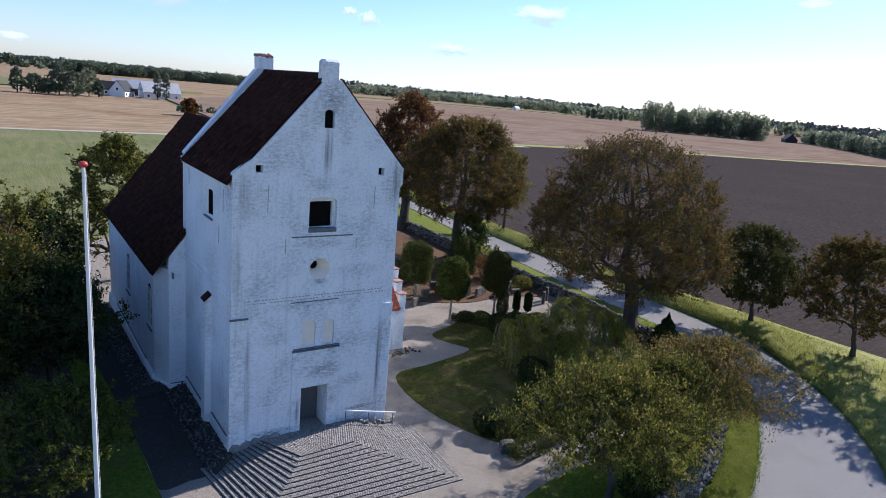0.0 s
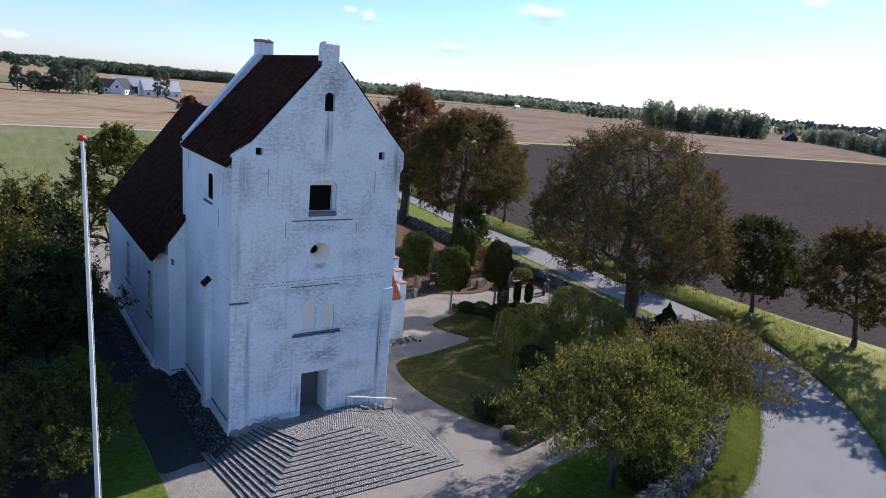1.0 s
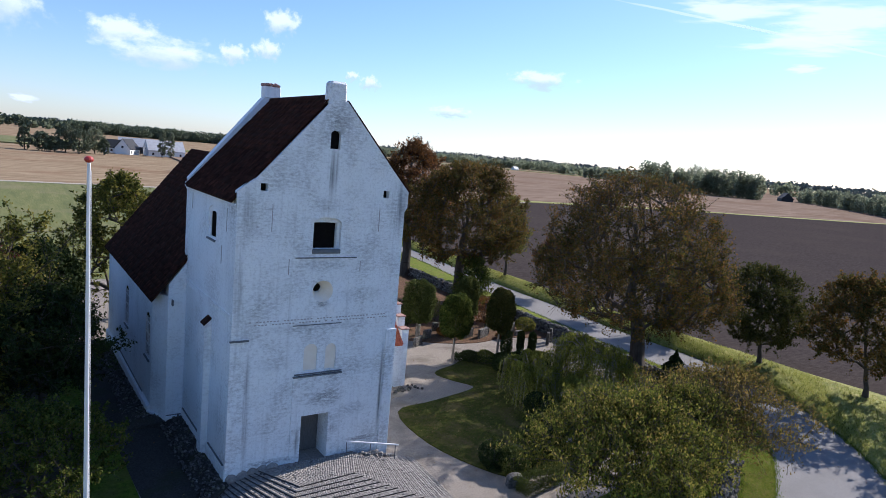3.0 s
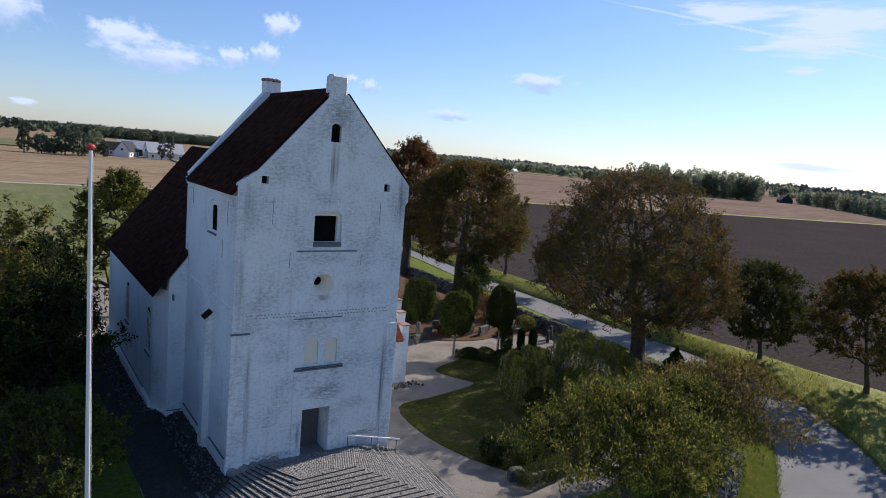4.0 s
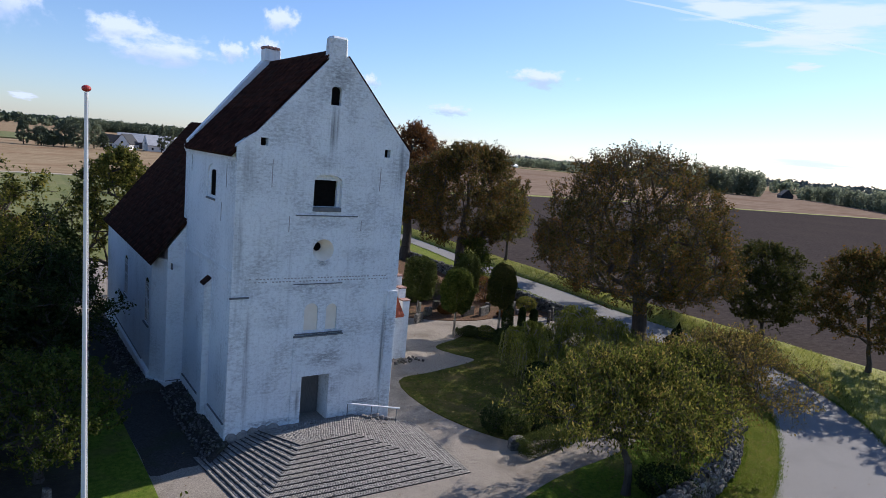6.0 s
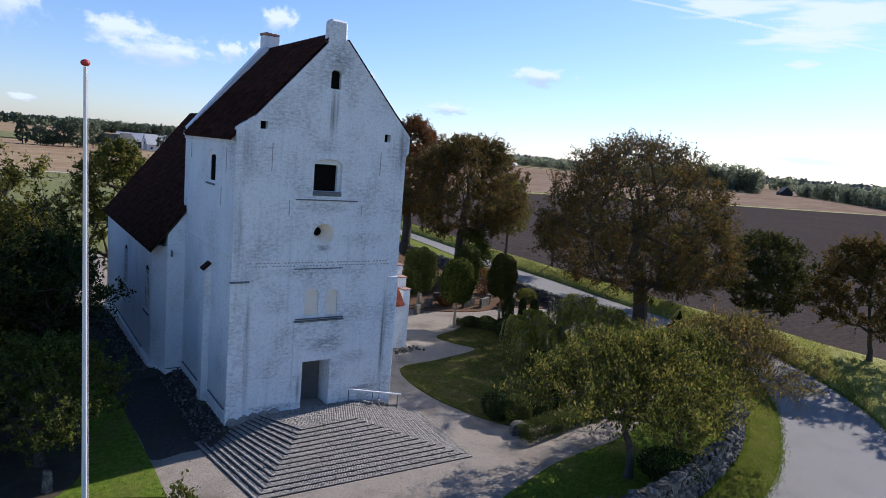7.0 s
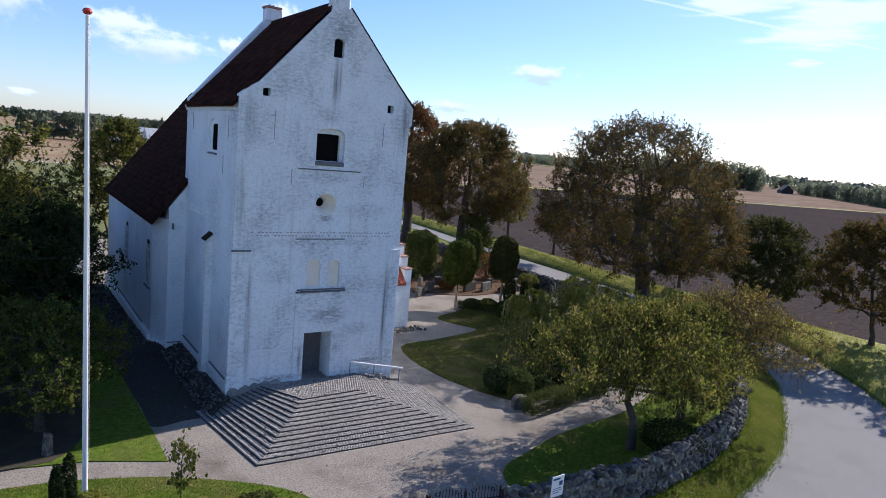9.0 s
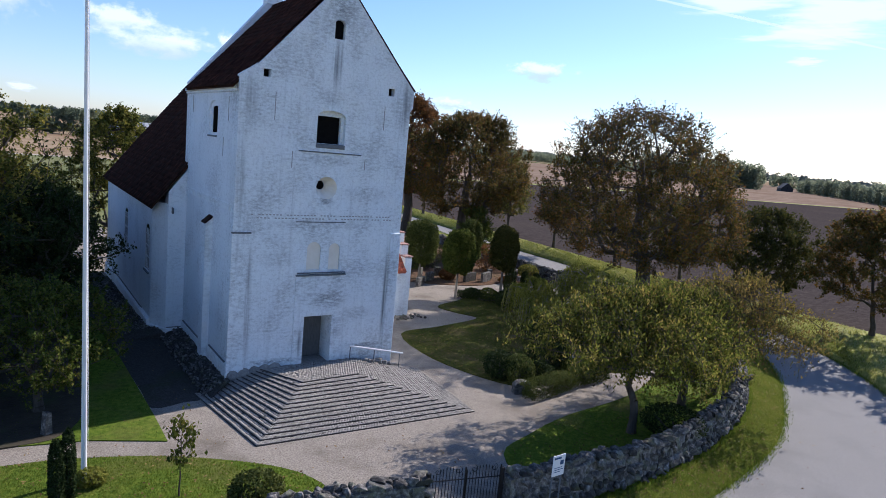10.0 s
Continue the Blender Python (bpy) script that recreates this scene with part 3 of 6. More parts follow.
sheet("verge_west", smooth_line(WALL, 3) + [(-1.0, -16.2), (-12, -16.8), (-30, -17.6), (-34, -17.8)], -0.42, M_GRASS, "grass strip between wall and lane", "verge")
sheet("grave_plots", smooth_line([(15.0, 19.0), (17.8, 16.6), (21.5, 15.3), (25.5, 15.8), (29.0, 14.6), (30.2, 17.2), (25.0, 18.7), (20.0, 20.4), (15.2, 20.6)], 4, True), GZ + 0.05, M_LITTER, "leaf-strewn earth of old grave plots", "soil")
# dark sheet painting the shade on the path, kept inside the tower's shadow
sheet("north_path", smooth_line([(-6.7, -0.9), (-5.5, -0.75), (-4.6, -0.4), (-4.0, 3), (-4.4, 7.4), (-5.2, 9.2), (-5.3, 16), (-5.4, 24), (-7.9, 24), (-7.5, 14), (-7.0, 6), (-6.75, 1)], 3, True), GZ + 0.012, M_SHADEGRAVEL, "gravel path along the church wall, darkened for the shade there", "path")


# ---- church ----
def arch(cx, half, z0, zs, rise, n=8):
    """An upright opening with a round or flat-arched head: outline in (u, z)."""
    top = [(cx + half * math.cos(math.pi * i / n), zs + rise * math.sin(math.pi * i / n)) for i in range(n + 1)]
    return [(cx - half, z0), (cx + half, z0)] + top


def rect(u0, u1, z0, z1):
    return [(u0, z0), (u1, z0), (u1, z1), (u0, z1)]


def ring(cu, cz, r, n=20):
    return [(cu + r * math.cos(2 * math.pi * i / n), cz + r * math.sin(2 * math.pi * i / n)) for i in range(n)]


def holed_wall(outline, holes, place, thick):
    """A thick wall. holes: lists of (depth, outline) from the face inwards; one that ends at the wall's thickness goes right through."""
    bm = bmesh.new()

    def loop(pts, d):
        vs = [bm.verts.new(place(u, z, d)) for u, z in pts]
        return vs, [bm.edges.new((vs[i], vs[(i + 1) % len(vs)])) for i in range(len(vs))]

    of, oe = loop(outline, 0)
    ob_, be = loop(outline, thick)
    front, back = list(oe), list(be)
    for i in range(len(of)):
        bm.faces.new((of[i], of[(i + 1) % len(of)], ob_[(i + 1) % len(of)], ob_[i]))
    for h in holes:
        prev = None
        for k, (d, pts) in enumerate(h):
            vs, es = loop(pts, d)
            if k == 0:
                front += es
            if prev:
                for i in range(len(vs)):
                    bm.faces.new((prev[i], prev[(i + 1) % len(vs)], vs[(i + 1) % len(vs)], vs[i]))
            prev = vs
            if k == len(h) - 1:
                if d >= thick:
                    back += es
                else:
                    bm.faces.new(vs)
    bmesh.ops.triangle_fill(bm, edges=front, use_beauty=True)
    bmesh.ops.triangle_fill(bm, edges=back, use_beauty=True)
    bmesh.ops.recalc_face_normals(bm, faces=bm.faces)
    return bm


def tile_rows(p0, along, up, normal, nu, nv, length, tile_len, seed, wave=0.06):
    """Pantiles over a slope: p0 at the eave's start, along the eave, up the slope. Returns vertices and quads."""
    r = np.random.default_rng(seed)
    a, u, n = (np.array(Vector(k).normalized()) for k in (along, up, normal))
    w = length / nu
    V, F = [], []
    prof = [(0.0, 0.2), (0.3, 1.0), (0.62, 0.15), (1.04, 0.1)]
    for j in range(nv):
        for i in range(nu):
            jit = r.normal(0, 0.006, 3)
            o = np.array(p0) + a * (i * w + jit[0]) + u * (j * tile_len + jit[1]) + n * (0.02 + jit[2])
            b = len(V)
            for k, hgt in prof:
                V.append(o + a * (k * w) + n * (hgt * wave + 0.03))
                V.append(o + a * (k * w) + u * (tile_len * 1.08) + n * (hgt * wave))
                V.append(o + a * (k * w) + n * (hgt * wave - 0.012))
            for k in range(3):
                q = b + 3 * k
                F.append((q, q + 3, q + 4, q + 1))
                F.append((q + 2, q + 5, q + 3, q))
    return np.array(V), np.array(F)


church = thing("church")
tagged(church, "whitewashed medieval village church with dark tiled gable roofs", "church")
X0, X1, CX = -3.6, 4.36, 0.38
DEEP = 8.5
WT = 1.2
outline = [(X0, -0.6), (X1, -0.6), (X1, 12.1), (X1 + 0.14, 12.3), (X1 + 0.14, 13.05), (3.54, 14.08), (1.03, 16.88), (0.15, 16.66), (-3.6, 12.46)]
west_holes = [
    [(0, rect(-0.27, 1.08, 0.3, 2.6)), (WT, rect(-0.27, 1.08, 0.3, 2.6))],
    # the bell opening goes right through behind a shallow arched recess
    [(0, arch(0.465, 0.665, 10.15, 11.5, 0.26)), (0.22, arch(0.465, 0.665, 10.15, 11.5, 0.26)), (0.22, arch(0.42, 0.575, 10.33, 11.48, 0.03)), (WT, arch(0.42, 0.575, 10.33, 11.48, 0.03))],
    [(0, arch(0.57, 0.235, 14.78, 15.42, 0.16)), (WT, arch(0.57, 0.235, 14.78, 15.42, 0.16))],
    [(0, rect(-2.66, -2.35, 12.80, 13.12)), (WT, rect(-2.66, -2.35, 12.80, 13.12))],
    [(0, rect(3.15, 3.46, 12.72, 13.07)), (WT, rect(3.15, 3.46, 12.72, 13.07))],
    [(0, ring(0.42, 8.40, 0.50)), (0.5, ring(0.32, 8.48, 0.20)), (WT, ring(0.32, 8.48, 0.20))],
    [(0, arch(0.02, 0.33, 4.72, 5.68, 0.31)), (0.10, arch(0.02, 0.33, 4.72, 5.68, 0.31))],
    [(0, arch(1.01, 0.27, 4.70, 5.66, 0.27)), (0.10, arch(1.01, 0.27, 4.70, 5.66, 0.27))],
]
tower_west = part("tower_wall_west", holed_wall(outline, west_holes, lambda u, z, d: (u, d, z), WT), M_WEST, church, "weathered limewashed brick gable wall")
north_holes = [[(0, arch(3.62, 0.72, 10.22, 11.35, 0.42)), (0.06, arch(3.62, 0.70, 10.24, 11.33, 0.40)), (0.06, arch(3.42, 0.50, 10.36, 11.42, 0.1)), (WT, arch(3.42, 0.46, 10.36, 11.42, 0.1))]]
north_out = [(WT, -0.6), (DEEP - 0.552, -0.6), (DEEP - 0.552, 12.45), (WT, 12.45)]
part("tower_wall_north", holed_wall(north_out, north_holes, lambda u, z, d: (X0 + d, u, z), WT), M_WHITE, church, "smooth whitewashed wall")
part("tower_wall_south", boxed(X1 - WT, X1, WT, DEEP - 0.552, -0.6, 12.45), M_WHITE, church)
east = [(X0, 6), (X1, 6), (X1, 12.5), (X1 + 0.05, 12.66), (CX + 0.5, 17.1), (CX - 0.4, 17.1), (X0 - 0.05, 12.66), (X0, 12.5)]
part("tower_wall_east", holed_wall(east, [], lambda u, z, d: (u, DEEP - 0.55 + d, z), 0.55), M_WHITE, church, "whitewashed gable rising above the roof")
bm = bmesh.new()
box(bm, 0.15, 1.02, 0.004, 0.6, 16.4, 17.68, 0.10)
for v in bm.verts:
    if v.co.z > 17.2:
        v.co.x = 0.58 + (v.co.x - 0.58) * 0.94
    v.co += 0.015 * noise.noise_vector(v.co * 2.5)
part("gable_finial", bm, M_WEST, church, "blunt limewashed gable finial")
bm = bmesh.new()
box(bm, CX - 0.38, CX + 0.48, DEEP - 0.6, DEEP + 0.02, 17.1, 17.72, 0.03)
for v in bm.verts:
    v.co += 0.02 * noise.noise_vector(v.co * 2.1)
fin = part("back_finial", bm, M_WHITE, church)
for i in range(4):
    bm = bmesh.new()
    bmesh.ops.create_cone(bm, cap_ends=True, segments=10, radius1=0.09, radius2=0.07, depth=0.8, matrix=Matrix.Translation((CX - 0.28 + 0.22 * i, DEEP - 0.29, 17.81 + 0.012 * (i % 2))) @ Euler((radians(90 + 3 * i), 0, radians(4 - 3 * i))).to_matrix().to_4x4())
    part("cap_tile", bm, M_CAPTILE, fin, "weathered red clay cap tile")

# tower roof: deck and tiles on both slopes
RIDGE = 16.95
slope_n = Vector((CX - (X0 - 0.22), 0, RIDGE - 12.28))
slope_s = Vector((CX - (X1 + 0.22), 0, RIDGE - 12.28))
tower_roof = part("tower_roof", prism(bmesh.new(), [(X0 - 0.2, 0.13, 12.36), (CX, 0.13, RIDGE), (X1 + 0.2, 0.13, 12.36), (X1 + 0.2, 0.13, 12.24), (CX, 0.13, RIDGE - 0.16), (X0 - 0.2, 0.13, 12.24)], (0, DEEP - 0.7, 0)), M_TILE, church, "steep dark brown tiled roof")
for nm, x0, s, seed in (("roof_tiles_north", X0 - 0.24, slope_n, 1), ("roof_tiles_south", X1 + 0.24, slope_s, 2)):
    nrm = Vector((-s.z, 0, s.x)) if s.x > 0 else Vector((s.z, 0, -s.x))
    low = 8 if s.x > 0 else 0
    v, f = tile_rows(tuple(Vector((x0, 0.1, 12.3)) + s * low / 18), (0, 1, 0), s, nrm, 36, 18 - low, DEEP - 0.67, s.length / 18, seed)
    if low:
        tv, tf = tile_rows((0, 0, 0), (0, 1, 0), s, nrm, 1, 1, (DEEP - 0.67) / 36, s.length / 18, 9)
        one = raw("roof_tile", tv, tf, M_TILE, tower_roof)
        one.location = (x0, 0.1, 12.3)
        for j in range(8):
            for i in range(36):
                if i or j:
                    o = new("roof_tile", one.data)
                    o.parent = tower_roof
                    o.location = Vector((x0 + rng.normal(0, 0.006), 0.1 + i * (DEEP - 0.67) / 36 + rng.normal(0, 0.006), 12.3)) + s * j / 18
    tagged(tris_mesh(nm, v, f, M_TILE, tower_roof), kind="stuff")
for cx, hw, z0, zs, rise in ((0.02, 0.325, 4.725, 5.68, 0.30), (1.01, 0.265, 4.705, 5.66, 0.26)):
    part("blind_arch", holed_wall(arch(cx, hw, z0, zs, rise, 12), [], lambda u, z, d: (u, 0.075 + d, z), 0.02), M_PLASTER, church, "smooth pale plaster in a blind arch")
bm = bmesh.new()
for i in range(22):
    y = 0.65 + i * 0.335
    bmesh.ops.create_cone(bm, cap_ends=True, segments=8, radius1=0.15, radius2=0.13, depth=0.36, matrix=Matrix.Translation((CX, y, RIDGE + 0.03)) @ Euler((radians(90), 0, 0)).to_matrix().to_4x4())
part("ridge_tiles", bm, M_TILE, tower_roof)
part("cornice_north", boxed(X0 - 0.12, X0, 0.35, DEEP, 12.22, 12.45, 0.02), M_WHITE, church)
part("cornice_north", boxed(X0 - 0.06, X0, 0.2, DEEP, 12.1, 12.22, 0.01), M_WHITE, church)

part("kneeler", prism(bmesh.new(), [(-3.6, 0.003, 12.3), (-3.61, 0.003, 12.76), (-3.2, 0.003, 13.08), (-2.9, 0.003, 13.3), (-2.9, 0.003, 12.9)], (0, 0.3, 0)), M_WEST, church, "small limewashed kneeler at the eave")
bm = bmesh.new()
for (xa, za), (xb, zb) in (((1.03, 16.89), (3.54, 14.1)), ((3.54, 14.1), (4.54, 13.06))):
    prism(bm, [(xa, -0.02, za), (xb, -0.02, zb), (xb + 0.03, -0.02, zb + 0.04), (xa + 0.03, -0.02, za + 0.04)], (0, 1.3, 0))
part("verge_tiles", bm, M_TILE, tower_roof, "dark tiles along the gable edge")

# west face: corner strips, door surround, ledges
part("corner_strip", boxed(X0 - 0.05, -2.9, -0.07, 0.0, -0.4, 6.36, 0.015), M_WEST, church)
part("corner_strip", boxed(3.84, X1 + 0.05, -0.07, 0.0, -0.4, 6.4, 0.015), M_WEST, church)
part("corner_strip_ledge", boxed(X0 - 0.07, -2.86, -0.11, 0.0, 6.36, 6.42), M_LEAD, church, "dark weathered ledge")
bm = bmesh.new()
for a in ((-0.76, -0.27, 0.25, 4.46), (1.08, 1.58, 0.25, 4.46), (-0.27, 1.08, 2.6, 4.46)):
    box(bm, a[0], a[1], -0.06, 0.0, a[2], a[3])
part("door_surround", bm, M_WEST, church, "shallow limewashed door surround")
part("ledge", boxed(-0.78, 1.62, -0.12, 0.0, 4.46, 4.53, 0.01), M_LEAD, church, "dark double brick ledge")
part("ledge", boxed(-0.72, 1.6, -0.08, 0.0, 4.57, 4.62, 0.01), M_LEAD, church, "dark double brick ledge")
part("ledge", boxed(-0.97, 1.99, -0.05, 0.0, 9.92, 9.97, 0.01), M_LEAD, church, "thin dark ledge")
part("ledge", boxed(-0.9, 1.45, -0.03, 0.0, 6.86, 6.90), M_LEAD, church)
bm = bmesh.new()
for z in (7.0, 7.14):
    for i in range(44):
        x = -2.95 + i * 0.155 + (0.07 if z > 7.1 else 0)
        if rng.random() < 0.8:
            box(bm, x, x + 0.085, -0.018, 0.0, z, z + 0.045)
tagged(part("dentil_course", bm, M_FAINT, church, "dotted course of dark brick ends"), kind="stuff")
part("bell_sill", boxed(-0.22, 1.14, -0.05, 0.215, 10.13, 10.32, 0.02), M_LEAD, church, "grey sill below the bell opening")
louvre = part("bell_shutter", boxed(-0.2, 1.05, 0.40, 0.44, 10.3, 11.55), M_DARK, church, "dark open bell opening")
for x, z0, z1 in ((-2.1, 11.1, 12.25), (3.02, 11.15, 12.2), (-1.25, 9.2, 9.9), (2.2, 9.3, 9.75)):
    part("wall_anchor", boxed(x - 0.014, x + 0.014, -0.02, 0.0, z0, z1), M_FAINT, church, "limewashed iron wall anchor")
for y, z0, z1 in ((7.2, 11.2, 12.0), (1.3, 10.9, 11.9), (1.9, 9.4, 10.2)):
    part("wall_anchor", boxed(X0 - 0.02, X0, y - 0.02, y + 0.02, z0, z1), M_FAINT, church, "limewashed iron wall anchor")
part("north_sill", boxed(X0 - 0.06, X0 + 0.05, 2.95, 4.3, 10.16, 10.235, 0.01), M_LEAD, church, "dark sill below the arched opening")
# added dark plate; the lit interior would show through the opening
part("north_dark_plate", boxed(X0 + 0.09, X0 + 0.12, 2.88, 3.96, 10.3, 11.6), M_DARK, church, "dark plate giving the unlit depth of the arched opening")
part("tower_floor", boxed(X0 + WT + 0.01, X1 - WT - 0.01, WT + 0.01, DEEP - 0.6, 9.4, 9.55), M_DARK, church)
# dark plates added behind the small openings so they look unlit
for x, z in ((-2.5, 12.96), (3.3, 12.9)):
    part("putlog_back", boxed(x - 0.2, x + 0.2, 0.3, 0.34, z - 0.22, z + 0.22), M_DARK, church, "dark plate giving the unlit depth of a putlog hole")
part("slot_dark_plate", boxed(0.3, 0.85, 0.2, 0.24, 14.7, 15.65), M_DARK, church, "dark plate behind the gable slot")
inner = part("inner_door", boxed(-0.27, 1.08, 1.08, 1.14, 0.34, 2.6), M_DOOR, church, "dark grey plank inner door")
for i in range(8):
    part("plank", boxed(-0.262 + i * 0.167, -0.102 + i * 0.167, 1.055, 1.08, 0.36, 2.58), M_DOOR, inner)
part("passage_floor", boxed(-0.27, 1.08, -0.06, 3.0, 0.2, 0.34), M_GRANITE, church)

bm = bmesh.new()
a0 = [bm.verts.new((u, 0.004, z)) for u, z in ring(0.42, 8.40, 0.495)]
a1 = [bm.verts.new((u, 0.49, z)) for u, z in ring(0.32, 8.48, 0.202)]
for i in range(20):
    bm.faces.new((a0[i], a0[(i + 1) % 20], a1[(i + 1) % 20], a1[i]))
part("round_niche", bm, M_PLASTER, church, "smooth plaster funnel of a small round opening")

# dark plug added to keep the round hole black
part("niche_dark_plate", boxed(0.12, 0.56, 0.56, 0.60, 8.24, 8.68), M_DARK, church, "dark plate giving the unlit depth of the round opening")

# north side: buttress, plinth, frieze
bm = bmesh.new()
prism(bm, [(X0 - 0.3, 3.02, -0.6), (X0, 3.02, -0.6), (X0, 3.02, 6.58), (X0 - 0.3, 3.02, 6.3)], (0, 0.62, 0))
part("buttress", bm, M_WHITE, church)
part("buttress_cap", prism(bmesh.new(), [(X0 - 0.34, 3.0, 6.30), (X0, 3.0, 6.60), (X0, 3.0, 6.66), (X0 - 0.34, 3.0, 6.36)], (0, 0.66, 0)), M_TILE, church, "dark tiled buttress cap")
for y0, y1, pz in ((-0.02, 3.0, 0.74), (3.66, 8.0, 0.52)):
    part("plinth", prism(bmesh.new(), [(X0 - 0.07, y0, -0.6), (X0, y0, -0.6), (X0, y0, pz), (X0 - 0.07, y0, pz - 0.1)], (0, y1 - y0, 0)), M_WHITE, church)
    # dark strip painting the shadow gap along the plinth's top
    part("plinth_shadow_gap", boxed(X0 - 0.06, X0, y0 + 0.3, y1 - 0.25, pz - 0.02, pz + 0.03), M_LEAD, church, "dark strip drawing the shadow gap above the plinth")
bm = bmesh.new()
for i in range(26):
    y = 0.3 + i * 0.3
    box(bm, X0 - 0.03, X0, y, y + 0.13, 7.2, 7.42)
box(bm, X0 - 0.035, X0, 0.2, 8.0, 7.44, 7.5)
part("frieze", bm, M_WHITE, church, "faint limewashed arcade frieze")
for i in range(5):
    w = 0.3 + 0.12 * rng.random()
    bm = bmesh.new()
    bmesh.ops.create_icosphere(bm, subdivisions=2, radius=0.24)
    for v in bm.verts:
        v.co *= 1 + 0.2 * noise.noise(v.co * 4 + Vector((i, 0, 0)))
    bmesh.ops.scale(bm, verts=bm.verts, vec=(1.0 + 0.9 * w, 0.72, 1.15 + 0.4 * w))
    bmesh.ops.translate(bm, verts=bm.verts, vec=(-3.34 + i * 0.46, -0.02, 0.16 + 0.03 * i))
    part("base_stone", bm, M_GRANITE, church, "grey granite foot stone")

# nave
NX0, NX1, NY0, NY1, NE, NR = -5.0, 5.76, 7.95, 24.6, 6.55, 13.65
nave_holes = [[(0, arch(y, 0.65, 2.75, 4.75, 0.55)), (0.03, arch(y, 0.6, 2.8, 4.72, 0.52)), (0.9, arch(y, 0.6, 2.8, 4.72, 0.52))] for y in (10.1, 16.8)]
part("nave_wall_north", holed_wall([(NY0 + 1.05, -0.6), (NY1 - 0.8, -0.6), (NY1 - 0.8, NE), (NY0 + 1.05, NE)], nave_holes, lambda u, z, d: (NX0 + d, u, z), 0.9), M_WHITE, church, "whitewashed nave wall")
part("nave_wall_south", boxed(NX1 - 0.9, NX1, NY0 + 0.8, NY1 - 0.8, -0.6, NE), M_WHITE, church)
NC = (NX0 + NX1) / 2
part("nave_gable", prism(bmesh.new(), [(NX0, NY1 - 0.8, -0.6), (NX1, NY1 - 0.8, -0.6), (NX1, NY1 - 0.8, NE), (NC, NY1 - 0.8, NR - 0.05), (NX0, NY1 - 0.8, NE)], (0, 0.8, 0)), M_WHITE, church)
part("nave_gable", prism(bmesh.new(), [(-4.45, NY0, -0.6), (NX1, NY0, -0.6), (NX1, NY0, NE), (NC, NY0, NR - 0.05), (-4.45, NY0, 7.2)], (0, 0.8, 0)), M_WHITE, church)
# the nave's corner is cut back towards the tower
part("nave_corner", prism(bmesh.new(), [(NX0, NY0 + 1.05, -0.6), (-4.45, NY0 + 0.003, -0.6), (-4.2, NY0 + 0.8, -0.6), (-4.2, NY0 + 1.05, -0.6)], (0, 0, NE + 0.62)), M_WHITE, church, "limewashed cut-back corner of the nave")
part("corner_plinth", prism(bmesh.new(), [(NX0 - 0.12, NY0 + 1.0, -0.6), (-4.5, NY0 - 0.12, -0.6), (-4.3, NY0 + 0.3, -0.6), (NX0 + 0.2, NY0 + 1.1, -0.6)], (0, 0, 0.72)), M_WHITE, church)
nave_roof = part("nave_roof", prism(bmesh.new(), [(NX0 - 0.25, NY0 - 0.05, NE - 0.12), (NC, NY0 - 0.05, NR + 0.06), (NX1 + 0.25, NY0 - 0.05, NE - 0.12), (NX1 + 0.25, NY0 - 0.05, NE - 0.26), (NC, NY0 - 0.05, NR - 0.1), (NX0 - 0.25, NY0 - 0.05, NE - 0.26)], (0, NY1 - NY0 + 0.1, 0)), M_TILE, church, "long steep dark brown tiled nave roof")
for nm, x0, seed in (("nave_tiles_north", NX0 - 0.3, 3), ("nave_tiles_south", NX1 + 0.3, 4)):
    s = Vector((NC - x0, 0, NR + 0.06 - (NE - 0.17)))
    nrm = Vector((-s.z, 0, s.x)) if s.x > 0 else Vector((s.z, 0, -s.x))
    v, f = tile_rows((x0, NY0 - 0.08, NE - 0.17), (0, 1, 0), s, nrm, 72, 27, NY1 - NY0 + 0.16, s.length / 27, seed)
    tagged(tris_mesh(nm, v, f, M_TILE, nave_roof), kind="stuff")
for y in (10.1, 16.8):
    w = part("nave_window", holed_wall(arch(y, 0.59, 2.81, 4.72, 0.51), [], lambda u, z, d: (NX0 + 0.028 + d, u, z), 0.03), M_GLASS, church, "leaded nave window")
    for k in (-0.53, -0.18, 0.18, 0.53):
        part("mullion", boxed(NX0 + 0.004, NX0 + 0.028, y + k - 0.03, y + k + 0.03, 2.85, 5.0), M_PAINT, w)
    for z in (2.9, 3.5, 4.1, 4.7):
        part("glazing_bar", boxed(NX0 + 0.007, NX0 + 0.026, y - 0.53, y + 0.53, z - 0.03, z + 0.03), M_PAINT, w)
    part("nave_window_sill", boxed(NX0 - 0.08, NX0 + 0.0, y - 0.7, y + 0.65, 2.66, 2.75, 0.01), M_LEAD, church)
part("nave_plinth", prism(bmesh.new(), [(NX0 - 0.15, NY0 + 1.1, -0.6), (NX0, NY0 + 1.1, -0.6), (NX0, NY0 + 1.1, 0.42), (NX0 - 0.15, NY0 + 1.1, 0.3)], (0, NY1 - NY0 - 1.1, 0)), M_WHITE, church)
part("nave_plinth", boxed(-4.48, X0, NY0 - 0.13, NY0, -0.6, 0.13, 0.02), M_WHITE, church)
# the same painted shadow line on the nave's plinths
part("plinth_shadow_gap", boxed(NX0 - 0.05, NX0, NY0 + 3.2, NY1 - 3, 0.40, 0.45), M_LEAD, church, "dark strip drawing the shadow gap above the plinth")
part("plinth_shadow_gap", boxed(-4.4, X0 - 0.02, NY0 - 0.05, NY0, 0.12, 0.17), M_LEAD, church, "dark strip drawing the shadow gap above the plinth")
